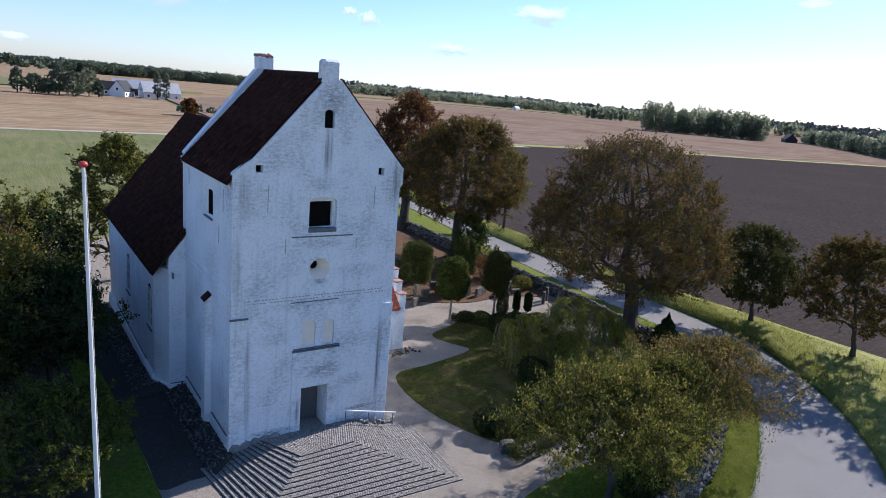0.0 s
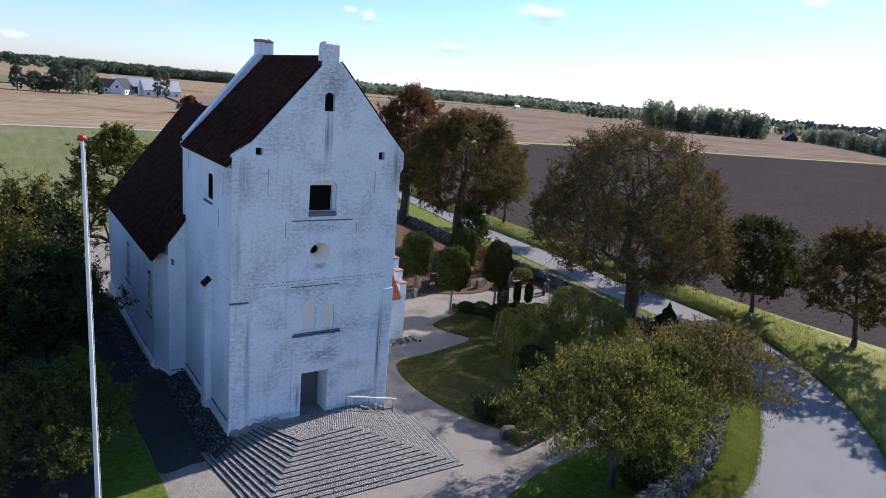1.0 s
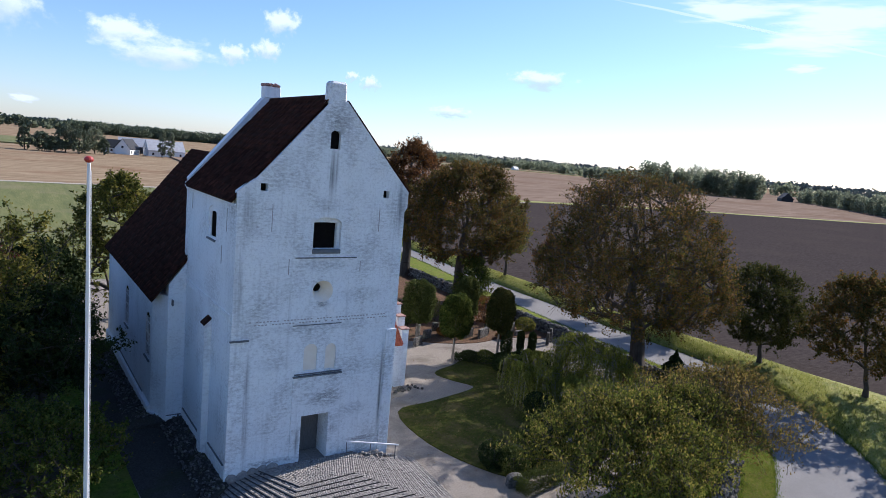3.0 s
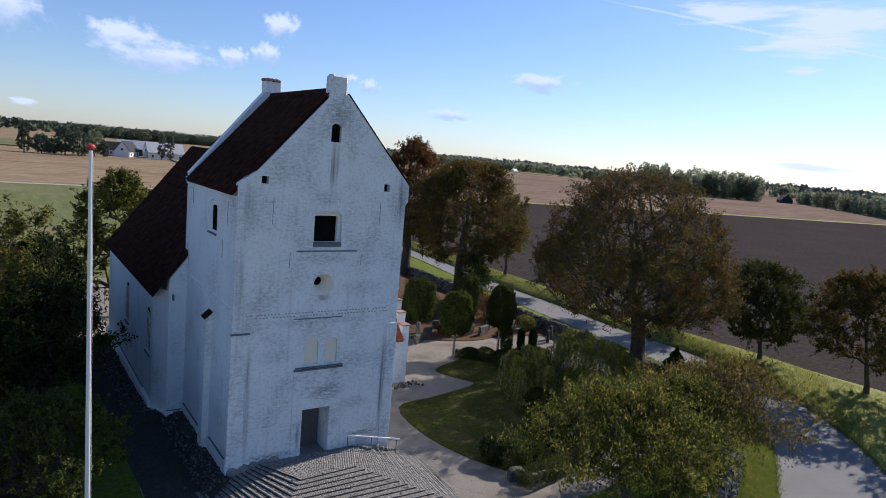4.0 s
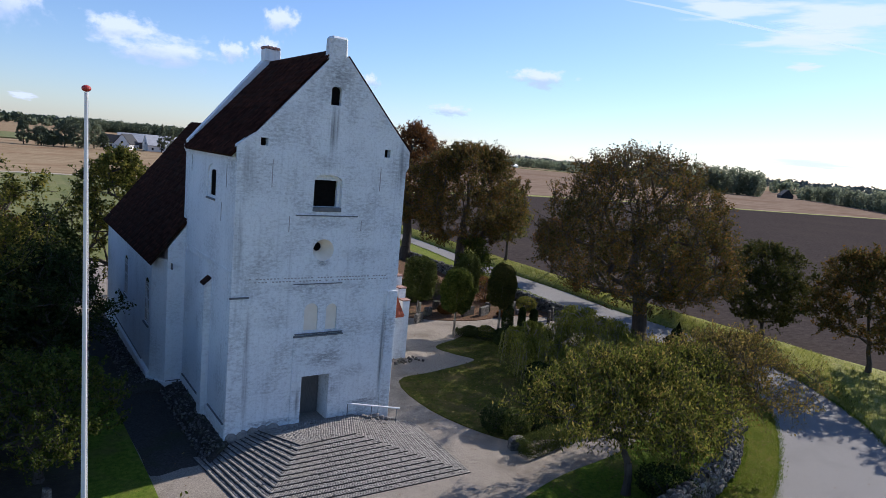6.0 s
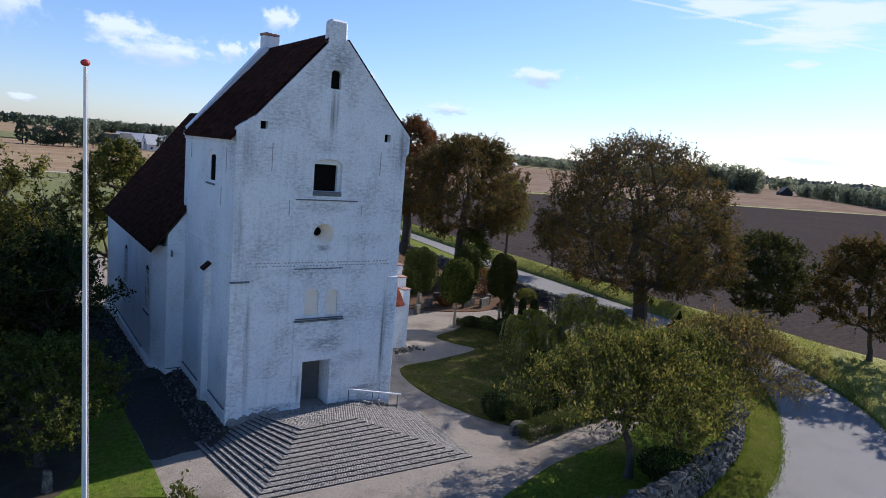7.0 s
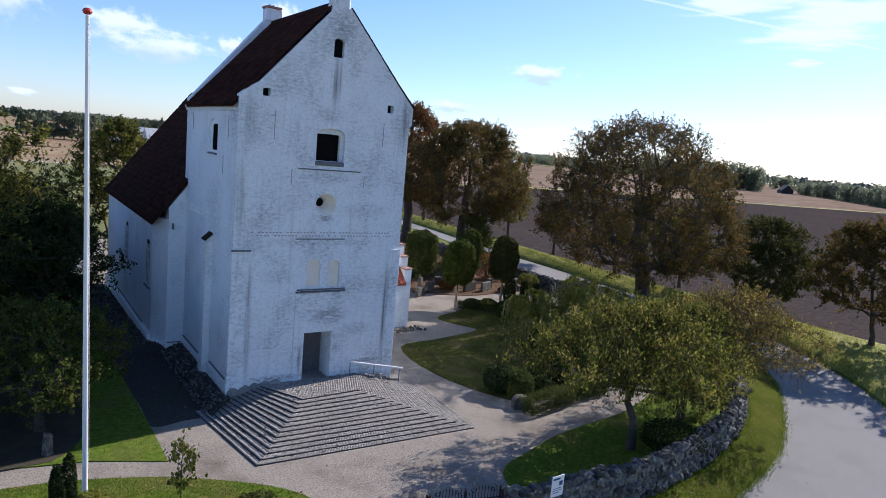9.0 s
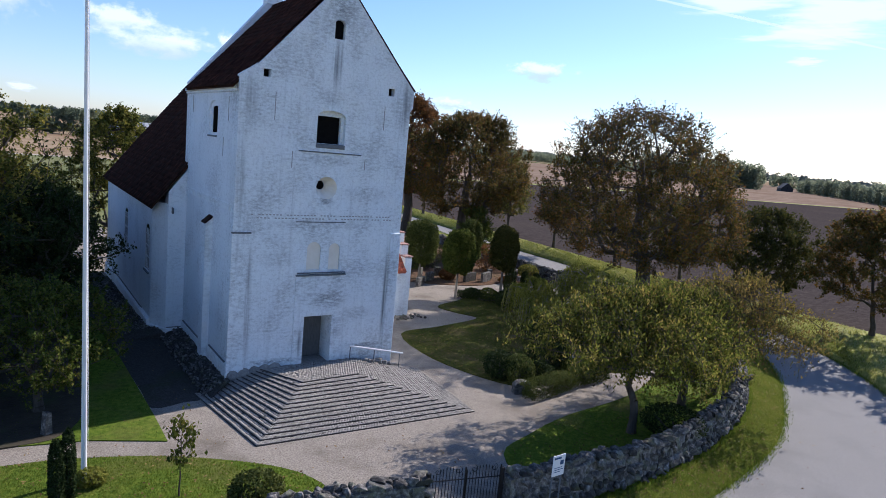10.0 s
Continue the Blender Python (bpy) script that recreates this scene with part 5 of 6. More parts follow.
def gabled_house(name, label, centre, turn, length, width, eave, ridge, wall, roof, windows=4):
    h = thing(name, pose(centre[0], centre[1], -1.3, 0, 0, turn))
    tagged(h, label, "house")
    L, W = length / 2, width / 2
    part("wall", prism(bmesh.new(), [(-L, -W, 0), (-L, W, 0), (-L, W, eave), (-L, 0, ridge), (-L, -W, eave)], (length, 0, 0)), wall, h)
    part("roof", prism(bmesh.new(), [(-L - 0.3, -W - 0.4, eave - 0.1), (-L - 0.3, 0, ridge + 0.3), (-L - 0.3, W + 0.4, eave - 0.1), (-L - 0.3, W + 0.4, eave - 0.4), (-L - 0.3, 0, ridge), (-L - 0.3, -W - 0.4, eave - 0.4)], (length + 0.6, 0, 0)), roof, h)
    for i in range(windows):
        x = -L + (i + 0.5) * length / windows
        part("window", boxed(x - 0.6, x + 0.6, -W - 0.06, -W, 0.9, 2.2), M_GLASS, h)
    part("gable_window", boxed(-L - 0.06, -L, -0.6, 0.6, eave + 0.2, eave + 1.5), M_GLASS, h)
    return h


gabled_house("farmhouse", "white farmhouse with a dark roof", far(8.6, 452), 60, 15, 9, 3.6, 9.2, M_PAINT, M_SLATE, 3)
gabled_house("farmhouse", "white farm wing with a dark roof", far(7.5, 464), -8, 11, 7, 3.4, 8.0, M_PAINT, M_SLATE, 3)
gabled_house("barn", "long dark barn with a pale grey sheet roof", far(9.5, 486), -10, 26, 12, 4.6, 9.6, M_SLATE, M_FARROOF, 5)
gabled_house("barn", "white barn with a pale grey sheet roof", far(11.25, 458), 4, 22, 13, 3.8, 9.8, M_PAINT, M_FARROOF, 4)
gabled_house("cottage", "small far white cottage by trees", far(40.4, 1500), 20, 18, 9, 4, 8, M_PAINT, M_FARROOF, 2)
gabled_house("cottage", "far low cottage with dark roof", far(61.9, 830), 40, 22, 12, 4, 10, M_SLATE, M_SLATE, 2)
for i, (hd, d, h, w, mat) in enumerate([(1.8, 414, 12.5, 8, L_FAR), (2.9, 410, 10, 12, L_FAR), (4.4, 412, 14, 13, L_FAR), (5.3, 408, 12.5, 14, L_FAR), (6.35, 424, 15, 13, L_GROVE), (11.1, 440, 16.5, 5.5, L_GROVE), (11.75, 442, 15.5, 5.5, L_GROVE), (3.7, 408, 8, 10, L_FAR), (7.0, 418, 9, 6, L_FAR), (13.5, 300, 7, 8, L_RUST)]):
    x, y = far(hd, d)
    tree("farm_tree", "tree by the far farm", (x, y, -1.3), h, w, h * 0.08, 5200, 0.75, mat, 220 + i, 90, 0.3, shell=0.3, spread=w * 0.12, group="farm trees", profile=COLUMN if w < 6 else ROUND)


# ---- clouds: far flat veils of vapour ----
def cloud_material(name, low, scale, under=(0.66, 0.74, 0.84), most=0.92):
    m = bpy.data.materials.new(name)
    m.use_nodes = True
    n, l = m.node_tree.nodes, m.node_tree.links
    n.remove(n["Principled BSDF"])
    tc = n.new("ShaderNodeTexCoord")
    oi = n.new("ShaderNodeObjectInfo")
    ad = n.new("ShaderNodeVectorMath")
    mu = n.new("ShaderNodeVectorMath")
    mu.operation = "SCALE"
    mu.inputs[3].default_value = 40
    l.new(oi.outputs["Random"], mu.inputs[0])
    mp = n.new("ShaderNodeMapping")
    mp.inputs["Scale"].default_value = scale
    l.new(tc.outputs["Object"], mp.inputs[0])
    l.new(mp.outputs[0], ad.inputs[0])
    l.new(mu.outputs[0], ad.inputs[1])
    tx = n.new("ShaderNodeTexNoise")
    tx.inputs["Scale"].default_value, tx.inputs["Detail"].default_value, tx.inputs["Roughness"].default_value = 1.0, 7, 0.55
    l.new(ad.outputs[0], tx.inputs[0])
    ln = n.new("ShaderNodeVectorMath")
    ln.operation = "LENGTH"
    l.new(tc.outputs["Object"], ln.inputs[0])
    su = n.new("ShaderNodeMath")
    su.operation = "SUBTRACT"
    l.new(tx.outputs[0], su.inputs[0])
    sc = n.new("ShaderNodeMath")
    sc.operation = "MULTIPLY"
    sc.inputs[1].default_value = 0.62
    l.new(ln.outputs["Value"], sc.inputs[0])
    l.new(sc.outputs[0], su.inputs[1])
    mr = n.new("ShaderNodeMapRange")
    mr.inputs[1].default_value, mr.inputs[2].default_value, mr.inputs[4].default_value = low, low + 0.36, most
    mr.interpolation_type = "SMOOTHSTEP"
    l.new(su.outputs[0], mr.inputs[0])
    # the vapour glows by itself; its underside shade is mixed in as grey
    em = n.new("ShaderNodeEmission")
    em.inputs[1].default_value = 0.93
    up = n.new("ShaderNodeSeparateXYZ")
    l.new(tc.outputs["Object"], up.inputs[0])
    lift = n.new("ShaderNodeMath")
    lift.operation = "MULTIPLY_ADD"
    lift.inputs[1].default_value = 0.8
    l.new(tx.outputs[0], lift.inputs[0])
    l.new(up.outputs[1], lift.inputs[2])
    tone = n.new("ShaderNodeValToRGB")
    tone.color_ramp.elements[0].position, tone.color_ramp.elements[1].position = 0.12, 0.55
    tone.color_ramp.elements[0].color, tone.color_ramp.elements[1].color = (*under, 1), (0.98, 0.985, 1.0, 1)
    l.new(lift.outputs[0], tone.inputs[0])
    l.new(tone.outputs[0], em.inputs[0])
    tr = n.new("ShaderNodeBsdfTransparent")
    ms = n.new("ShaderNodeMixShader")
    l.new(mr.outputs[0], ms.inputs[0])
    l.new(tr.outputs[0], ms.inputs[1])
    l.new(em.outputs[0], ms.inputs[2])
    l.new(ms.outputs[0], n["Material Output"].inputs[0])
    return m


M_CLOUD = cloud_material("cumulus", 0.0, (3.2, 1.9, 1))
M_WISP = cloud_material("thin_cloud", 0.02, (1.8, 2.6, 1), (0.97, 0.98, 1.0), 0.85)
CLOUDS = [(0.4, 7.9, 7.5, 4.2, 0), (7.9, 7.13, 6.4, 2.8, 0), (10.9, 5.95, 10.0, 3.0, 0), (16.2, 6.6, 3.2, 1.9, 0), (18.8, 7.25, 3.0, 2.0, 0), (19.8, 9.47, 3.9, 2.5, 0), (25.8, 6.0, 1.4, 1.1, 0), (27.4, 5.56, 2.2, 1.5, 0),
          (41.9, 7.06, 6.4, 1.9, 0), (34.4, 3.8, 4.3, 1.2, 0), (61.8, 8.9, 3.4, 1.1, 1), (56.5, 13.0, 12.0, 3.2, 1), (62.2, 10.8, 12.0, 2.6, 1), (63.5, 12.3, 13.0, 4.0, 1), (63.8, 1.8, 10, 1.3, 1), (1.7, 1.5, 2.2, 0.8, 1)]
M_TRAIL = cloud_material("vapour_trail", -0.22, (6.0, 0.6, 1), (0.97, 0.98, 1.0), 0.45)
for hd, el, w, h, thin in CLOUDS + [(57.9, 11.75, 25.0, 0.22, 2)]:
    x, y = far(hd, 4000)
    z = 14 + 4000 * math.tan(radians(el))
    bm = bmesh.new()
    bmesh.ops.create_grid(bm, x_segments=1, y_segments=1, size=1.0)
    c = part("cloud", bm, (M_CLOUD, M_WISP, M_TRAIL)[thin])
    c.matrix_world = look((x, y, z), (-11.7, -26.8, 14)) @ pose(0, 0, 0, 0, 180, 0) @ pose(0, 0, 0, 0, 0, -11.6 if thin == 2 else 0) @ Matrix.Diagonal((4600 * math.tan(radians(w / 2)), 4000 * math.tan(radians(h / 2)) * (1 if thin else 1.25), 1, 1))
    c.visible_shadow = False
    tagged(c, "faint straight vapour trail" if thin == 2 else "thin high veil of white cloud" if thin else "small white fair-weather cloud", "cloud", kind="structure")


# ---- flagpole ----
pole = thing("flagpole", pose(-9.5, -5.72, GZ, 4.2, -0.7, 0))
tagged(pole, "tall white tapered flagpole with a red ball top", "flagpole")
bm = bmesh.new()
rod(bm, (0, 0, -0.1), (0, 0, 14.3), 0.085, 0.045, 14)
part("mast", bm, M_POLE, pole)
bm = bmesh.new()
bmesh.ops.create_uvsphere(bm, u_segments=14, v_segments=8, radius=0.12, matrix=Matrix.Translation((0, 0, 14.40)) @ Matrix.Diagonal((1, 1, 0.75, 1)))
part("ball", bm, M_REDBALL, pole, "red ball finial")
bm = bmesh.new()
rod(bm, (0.1, -0.03, 1.2), (0.06, -0.02, 14.1), 0.006, 0.006, 5)
part("halyard", bm, M_POLE, pole, "thin white halyard line")

# ---- churchyard plants ----
def weeping(name, label, base, w, h, strands, seed, mat):
    """A weeping tree: arching limbs and curtains of hanging twigs with small leaves."""
    r = np.random.default_rng(seed)
    t = thing(name, pose(base[0], base[1], GZ))
    tagged(t, label, "tree", "weeping trees")
    segs = [(np.array([0, 0, -0.1]), np.array([0.1, 0, h * 0.75]), 0.14, 0.1)]
    cen = []
    fronds = [(r.random() * 2 * np.pi, math.sqrt(r.random()), 0.82 + 0.26 * r.random()) for k in range(max(14, strands // 16))]
    for i in range(strands):
        fa, fr, ft = fronds[i % len(fronds)]
        a = fa + r.normal(0, 0.13) / (0.3 + fr)
        lump = 1 + 0.28 * noise.noise(Vector((math.cos(a) * 1.6, math.sin(a) * 1.6, seed)))
        rad = w / 2 * lump * (fr + 0.07 * r.normal()) * 0.97 + 0.1
        top = h * (1 - 0.42 * (rad / (w / 2)) ** 2) * ft * (0.97 + 0.06 * r.random())
        low = max(0.15, top - (0.35 + 0.75 * r.random()) * h * (0.45 + 0.5 * rad / (w / 2)))
        dirn = np.array([math.cos(a), math.sin(a), 0])
        p0 = np.array([0.1, 0, h * 0.72])
        p1 = dirn * rad * 0.6 + np.array([0, 0, top + 0.05])
        p2 = dirn * rad + np.array([0, 0, top])
        p3 = dirn * rad * (1.08) + np.array([0, 0, low])
        if i < len(fronds) and i % 2 == 0:
            segs += [(p0, p1, 0.05, 0.03), (p1, p2, 0.03, 0.015)]
        if i % 2 == 0:
            segs.append((p2, p3, 0.008, 0.004))
        n = int(40 * (0.5 + r.random()))
        s = r.random((n, 1))
        q = np.where(s < 0.25, p1 + (p2 - p1) * s * 4, p2 + (p3 - p2) * (s - 0.25) / 0.75)
        cen.append(q + r.normal(0, 0.04, q.shape))
    v, f = tube_mesh(segs, 5)
    tris_mesh("trunk", v, f, M_PALEBARK, t)
    v, f = leaf_quads(np.vstack(cen), 0.15, r, 2.2, 0.3)
    tris_mesh("crown", v, f, mat, t)
    return t


weeping("weeping_tree", "broad weeping tree with hanging grey-green twigs", (21.2, 2.6), 7.4, 4.2, 640, 301, L_WEEP)
weeping("weeping_tree", "smaller weeping tree with hanging green twigs", (16.6, 3.3), 4.8, 3.2, 330, 302, L_WEEP)
weeping("weeping_tree", "low weeping tree with hanging green twigs", (18.6, -0.2), 4.6, 2.9, 300, 303, L_WEEP)
for i, (x, y, h, w) in enumerate([(21.2, 10.9, 2.6, 0.95), (23.6, 11.9, 2.0, 0.62), (24.5, 11.5, 1.9, 0.7), (20.4, 8.4, 1.8, 0.7)]):
    dense_shrub("dwarf_conifer", "small dark pointed conifer on a grave plot", (x, y), w, w, h, 5200, 0.09, L_DARK, 310 + i, "egg", 0, "conifer", "dwarf conifers")
dense_shrub("dwarf_spruce", "dark bushy conifer behind the cherry trees", (27.0, -0.2), 2.8, 2.8, 3.5, 9000, 0.14, L_DARK, 320, "cone", 0, "conifer")
for i, (x, y, w, h, mat) in enumerate([(9.0, -3.0, 1.6, 1.4, L_DARK), (9.5, -3.9, 1.5, 1.45, L_THUJA), (11.7, -11.2, 2.6, 1.3, L_DARK), (10.9, -3.9, 1.5, 0.9, L_DARK), (12.6, -2.6, 2.2, 1.5, L_DARK), (14.4, -1.5, 2.4, 1.8, L_DARK), (15.5, 0.8, 2.0, 1.6, L_DARK),
                                       (13.2, -4.2, 1.6, 0.9, L_GREEN), (18.2, 11.6, 1.4, 0.8, L_DARK), (19.2, 10.9, 1.5, 0.9, L_GREEN), (20.2, 10.1, 1.4, 0.85, L_DARK), (21.3, 9.3, 1.7, 1.1, L_DARK), (19.3, 8.6, 2.0, 1.0, L_DARK), (22.6, 8.4, 1.8, 1.2, L_GREEN), (20.9, 6.0, 2.2, 1.5, L_DARK), (28.6, 17.0, 1.9, 1.3, L_YELLOW), (26.5, 20.5, 2.4, 2.6, L_RUST), (23.8, 21.5, 3.0, 2.2, L_DARK),
                                       (19.6, 22.5, 2.6, 1.8, L_GREEN), (15.5, 21.5, 2.4, 1.5, L_DARK), (17.6, 21.6, 2.8, 2.4, L_DARK), (21.2, 22.8, 3.0, 2.7, L_VERGE), (25.6, 23.2, 3.2, 2.6, L_DARK), (28.6, 20.6, 2.4, 2.2, L_DARK), (20.2, 17.9, 1.4, 0.9, L_RUST), (24.8, 15.6, 1.2, 0.6, L_RUST), (24.2, -1.8, 2.2, 1.4, L_DARK), (26.6, 3.2, 1.8, 1.1, L_RUST)]):
    dense_shrub("round_shrub", "rounded evergreen shrub on a grave plot", (x, y), w, w, h, 3200, 0.10, mat, 330 + i, "round", 0, "shrub", "grave shrubs")
for i, (x, y, w, d, h, turn) in enumerate([(10.0, -5.55, 3.3, 1.0, 0.8, 8), (13.2, -5.0, 2.6, 1.0, 0.75, 4), (18.6, 10.6, 0.8, 4.2, 0.55, 40), (20.7, 8.0, 0.8, 3.0, 0.6, 35)]):
    dense_shrub("low_hedge", "low clipped box hedge edging a grave plot", (x, y), w, d, h * 1.1, 9000, 0.06, L_THUJA if i < 2 else L_DARK, 350 + i, "box", 0, "hedge", "low hedges", pose(x, y, GZ, 0, 0, turn))
tree("elder_shrub", "loose light green shrub by the boundary wall", (28.3, 25.0), 5.6, 5.0, 0.6, 9000, 0.18, L_GREEN, 360, 140, 0.12, shell=0.3, spread=0.6, category="shrub")
# near lawn plants
for i, (x, y, h, w) in enumerate([(-10.38, -7.75, 2.55, 0.44), (-10.08, -7.6, 2.75, 0.42)]):
    dense_shrub("columnar_yew", "narrow dark columnar yew on the lawn", (x, y), w, w, h, 5200, 0.07, L_DARK, 370 + i, "egg", 0, "conifer", "columnar yews")
tree("young_tree", "slender young tree with sparse drooping leaves", (-7.2, -7.8), 2.9, 1.1, 0.95, 460, 0.14, L_GREEN, 376, 16, 0.022, shell=0.1, spread=0.36, droop=1.6, fork=1.1, twigs=3, rise=0.9)
dense_shrub("round_shrub", "leafy green shrub beside the boundary wall", (-5.45, -9.5), 1.6, 1.4, 1.25, 4000, 0.10, L_THUJA, 377)
dense_shrub("round_shrub", "pale tufted shrub round the flagpole foot", (-9.35, -6.1), 0.9, 0.8, 0.55, 1200, 0.10, L_WEEP, 378)
dense_shrub("round_shrub", "low yellow-green ground shrub beside the wall", (-4.6, -10.0), 0.9, 0.7, 0.6, 900, 0.10, L_YELLOW, 379)

# ---- stones ----
STONES = []
for k in range(10):
    bm = bmesh.new()
    for j in range(17):
        q = Vector((rng.normal(), rng.normal(), rng.normal())).normalized() * (0.46 + 0.10 * rng.random())
        bm.verts.new((max(-0.42, min(0.42, q.x)), max(-0.42, min(0.42, q.y)), max(-0.42, min(0.42, q.z))))
    hull = bmesh.ops.convex_hull(bm, input=bm.verts)
    bmesh.ops.delete(bm, geom=list({g for g in hull["geom_interior"] + hull["geom_unused"] if isinstance(g, bmesh.types.BMVert)}), context="VERTS")
    bmesh.ops.bevel(bm, geom=list(bm.edges), offset=0.022, segments=1, affect="EDGES")
    bmesh.ops.triangulate(bm, faces=bm.faces)
    me = bpy.data.meshes.new("stone")
    bm.to_mesh(me)
    bm.free()
    me.materials.append(M_STONE)
    STONES.append(me)


def joined_stones(name, places, parent=None):
    V, F, o = [], [], 0
    for m, k in places:
        me = STONES[k]
        co = np.array([m @ v.co for v in me.vertices])
        fc = np.array([p.vertices[:] for p in me.polygons]) + o
        V.append(co)
        F.append(fc)
        o += len(co)
    return tagged(tris_mesh(name, np.vstack(V), np.vstack(F), M_STONE, parent), kind="stuff")


def stone_wall(name, label, line, near, width=0.85, height=1.08):
    """A field-stone wall along a plan line: a packed core and boulders laid in rough courses; those within the near stretch are single parts."""
    w = thing(name)
    tagged(w, label, "wall", kind="structure")
    pts = [Vector((*p, 0)) for p in line]
    length = [0]
    for a, b in zip(pts, pts[1:]):
        length.append(length[-1] + (b - a).length)

    def at(s):
        s = min(max(s, 0), length[-1] - 1e-4)
        i = max(j for j in range(len(length) - 1) if length[j] <= s)
        d = (pts[i + 1] - pts[i]).normalized()
        return pts[i] + d * (s - length[i]), d, Vector((d.y, -d.x, 0))

    V, F = [], []
    n = int(length[-1] / 0.8)
    for i in range(n + 1):
        p, d, s = at(length[-1] * i / n)
        for off, z in ((-width / 2 + 0.14, GZ - 0.5), (-width / 2 + 0.2, GZ + height - 0.16), (width / 2 - 0.2, GZ + height - 0.16), (width / 2 - 0.14, GZ - 0.5)):
            V.append(tuple(p + s * off + Vector((0, 0, z))))
        if i:
            for k in range(3):
                F.append((4 * i - 4 + k, 4 * i - 3 + k, 4 * i + 1 + k, 4 * i + k))
    F += [(0, 1, 2, 3), (4 * n + 3, 4 * n + 2, 4 * n + 1, 4 * n)]
    raw("core", V, F, M_STONE, w, "dark packed rubble core")
    singles, rest = [], []
    for off, rows in ((-1, 4), (1, 5), (0, 1)):
        for row in range(rows):
            s = rng.random() * 0.3
            while s < length[-1]:
                sz = 0.22 + 0.52 * rng.random() ** 2
                p, d, sd = at(s + sz / 2)
                if off:
                    z = GZ + 0.05 + (row - (off > 0)) * height / 4.0 + 0.10 + 0.05 * rng.normal()
                    q = p + sd * off * (width / 2 - 0.15 - 0.05 * row) + Vector((0, 0, z))
                    hgt = height / 4.0 * (1.1 + 0.5 * rng.random())
                else:
                    q = p + sd * rng.normal(0, 0.16) + Vector((0, 0, GZ + height - 0.12 + 0.05 * rng.random()))
                    hgt = 0.26 + 0.16 * rng.random()
                m = Matrix.Translation(q) @ Euler((rng.normal(0, 0.25), rng.normal(0, 0.25), math.atan2(d.y, d.x) + rng.normal(0, 0.3))).to_matrix().to_4x4() @ Matrix.Diagonal((sz * 1.18, 0.36 + 0.2 * rng.random(), hgt, 1))
                k = int(rng.integers(10))
                (singles if near(p, off, row) and len(singles) < 300 else rest).append((m, k))
                s += sz * 0.92
    for m, k in singles:
        ob = new("stone", STONES[k])
        ob.parent = w
        ob.matrix_basis = m
    if rest:
        joined_stones("joined_stones", rest, w)
    return w


stone_wall("stone_wall_south", "curving churchyard wall of grey field stones", wall2, lambda p, off, row: 1.0 < p.x < 19.0 and p.y < -7 and (off >= 0))
stone_wall("stone_wall_west", "low churchyard wall of grey field stones beside the gate", smooth_line(WALL, 4), lambda p, off, row: p.x > -9)
# loose stones by the church: rubble strip on the north side, stones at the south-west corner and porch
bm = bmesh.new()
BANK = [(-3.55, -0.5, 0.16), (-3.6, 3.0, 0.14), (-3.6, 7.8, 0.1), (-5.05, 8.6, 0.06), (-5.05, 14.0, -0.14), (-5.05, 23.0, -0.34)]
inner_edge = [bm.verts.new(p) for p in BANK]
crest = [bm.verts.new((x - 0.45 - 0.2 * (i == 3), y - 0.25 * (i in (0, 3)), z - 0.10)) for i, (x, y, z) in enumerate(BANK)]
outer_edge = [bm.verts.new((x - 1.15 - 0.25 * (i == 3), y - 0.6 * (i in (0, 3)), GZ - 0.03)) for i, (x, y, z) in enumerate(BANK)]
for la, lb in ((inner_edge, crest), (crest, outer_edge)):
    for i in range(len(BANK) - 1):
        bm.faces.new((la[i], la[i + 1], lb[i + 1], lb[i]))
bm.faces.new((inner_edge[0], crest[0], outer_edge[0]))
# the bank takes the same gravel colour darkened for shade
tagged(part("rubble_bank", bm, M_SHADEGRAVEL), "bank under the cobbles along the church wall, in shade-darkened gravel", "bank", kind="structure")
places = []
for i in range(1300):
    y = -0.5 + 22 * rng.random() ** 1.2
    d = 1.05 * rng.random()
    ys = [p[1] for p in BANK]
    wx, wz = np.interp(y, ys, [p[0] for p in BANK]), np.interp(y, ys, [p[2] for p in BANK])
    z = wz - 0.22 * d if d < 0.45 else wz - 0.1 - (wz - 0.1 - GZ) * (d - 0.45) / 0.7
    sz = 0.07 + 0.11 * rng.random()
    places.append((pose(wx - 0.08 - d, y, z + sz * 0.12, 25 * rng.normal(), 25 * rng.normal(), 360 * rng.random()) @ Matrix.Diagonal((sz * 1.3, sz, sz * 0.8, 1)), int(rng.integers(10))))
tagged(joined_stones("rubble_strip", places), "strip of dark cobbles along the church wall", "cobbles", kind="stuff")
PALE = []
for me in STONES:
    me = me.copy()
    me.materials.clear()
    me.materials.append(M_GRANITE)
    PALE.append(me)
for i in range(16):
    sz = 0.22 + 0.2 * rng.random()
    s = put_mesh("loose_stone", PALE[i % 10])
    s.matrix_world = pose(2.9 + 0.12 * i, -0.2 - 0.35 * rng.random(), GZ + 0.75 * (5.75 - 2.9 - 0.12 * i) / 3.25 + sz * 0.3, 30 * rng.random(), 0, 360 * rng.random()) @ Matrix.Diagonal((sz, sz * 0.7, sz * 0.8, 1))
    tagged(s, "loose pale field stone at the tower foot", "stone", "loose stones")
for i in range(26):
    sz = 0.16 + 0.22 * rng.random()
    s = put_mesh("loose_stone", STONES[i % 10])
    s.matrix_world = pose(9.2 + 2.4 * rng.random(), 7.6 + 0.9 * rng.random(), GZ + sz * 0.25, 20 * rng.random(), 0, 360 * rng.random()) @ Matrix.Diagonal((sz, sz * 0.8, sz * 0.7, 1))
    tagged(s, "loose field stone beside the porch", "stone", "loose stones")


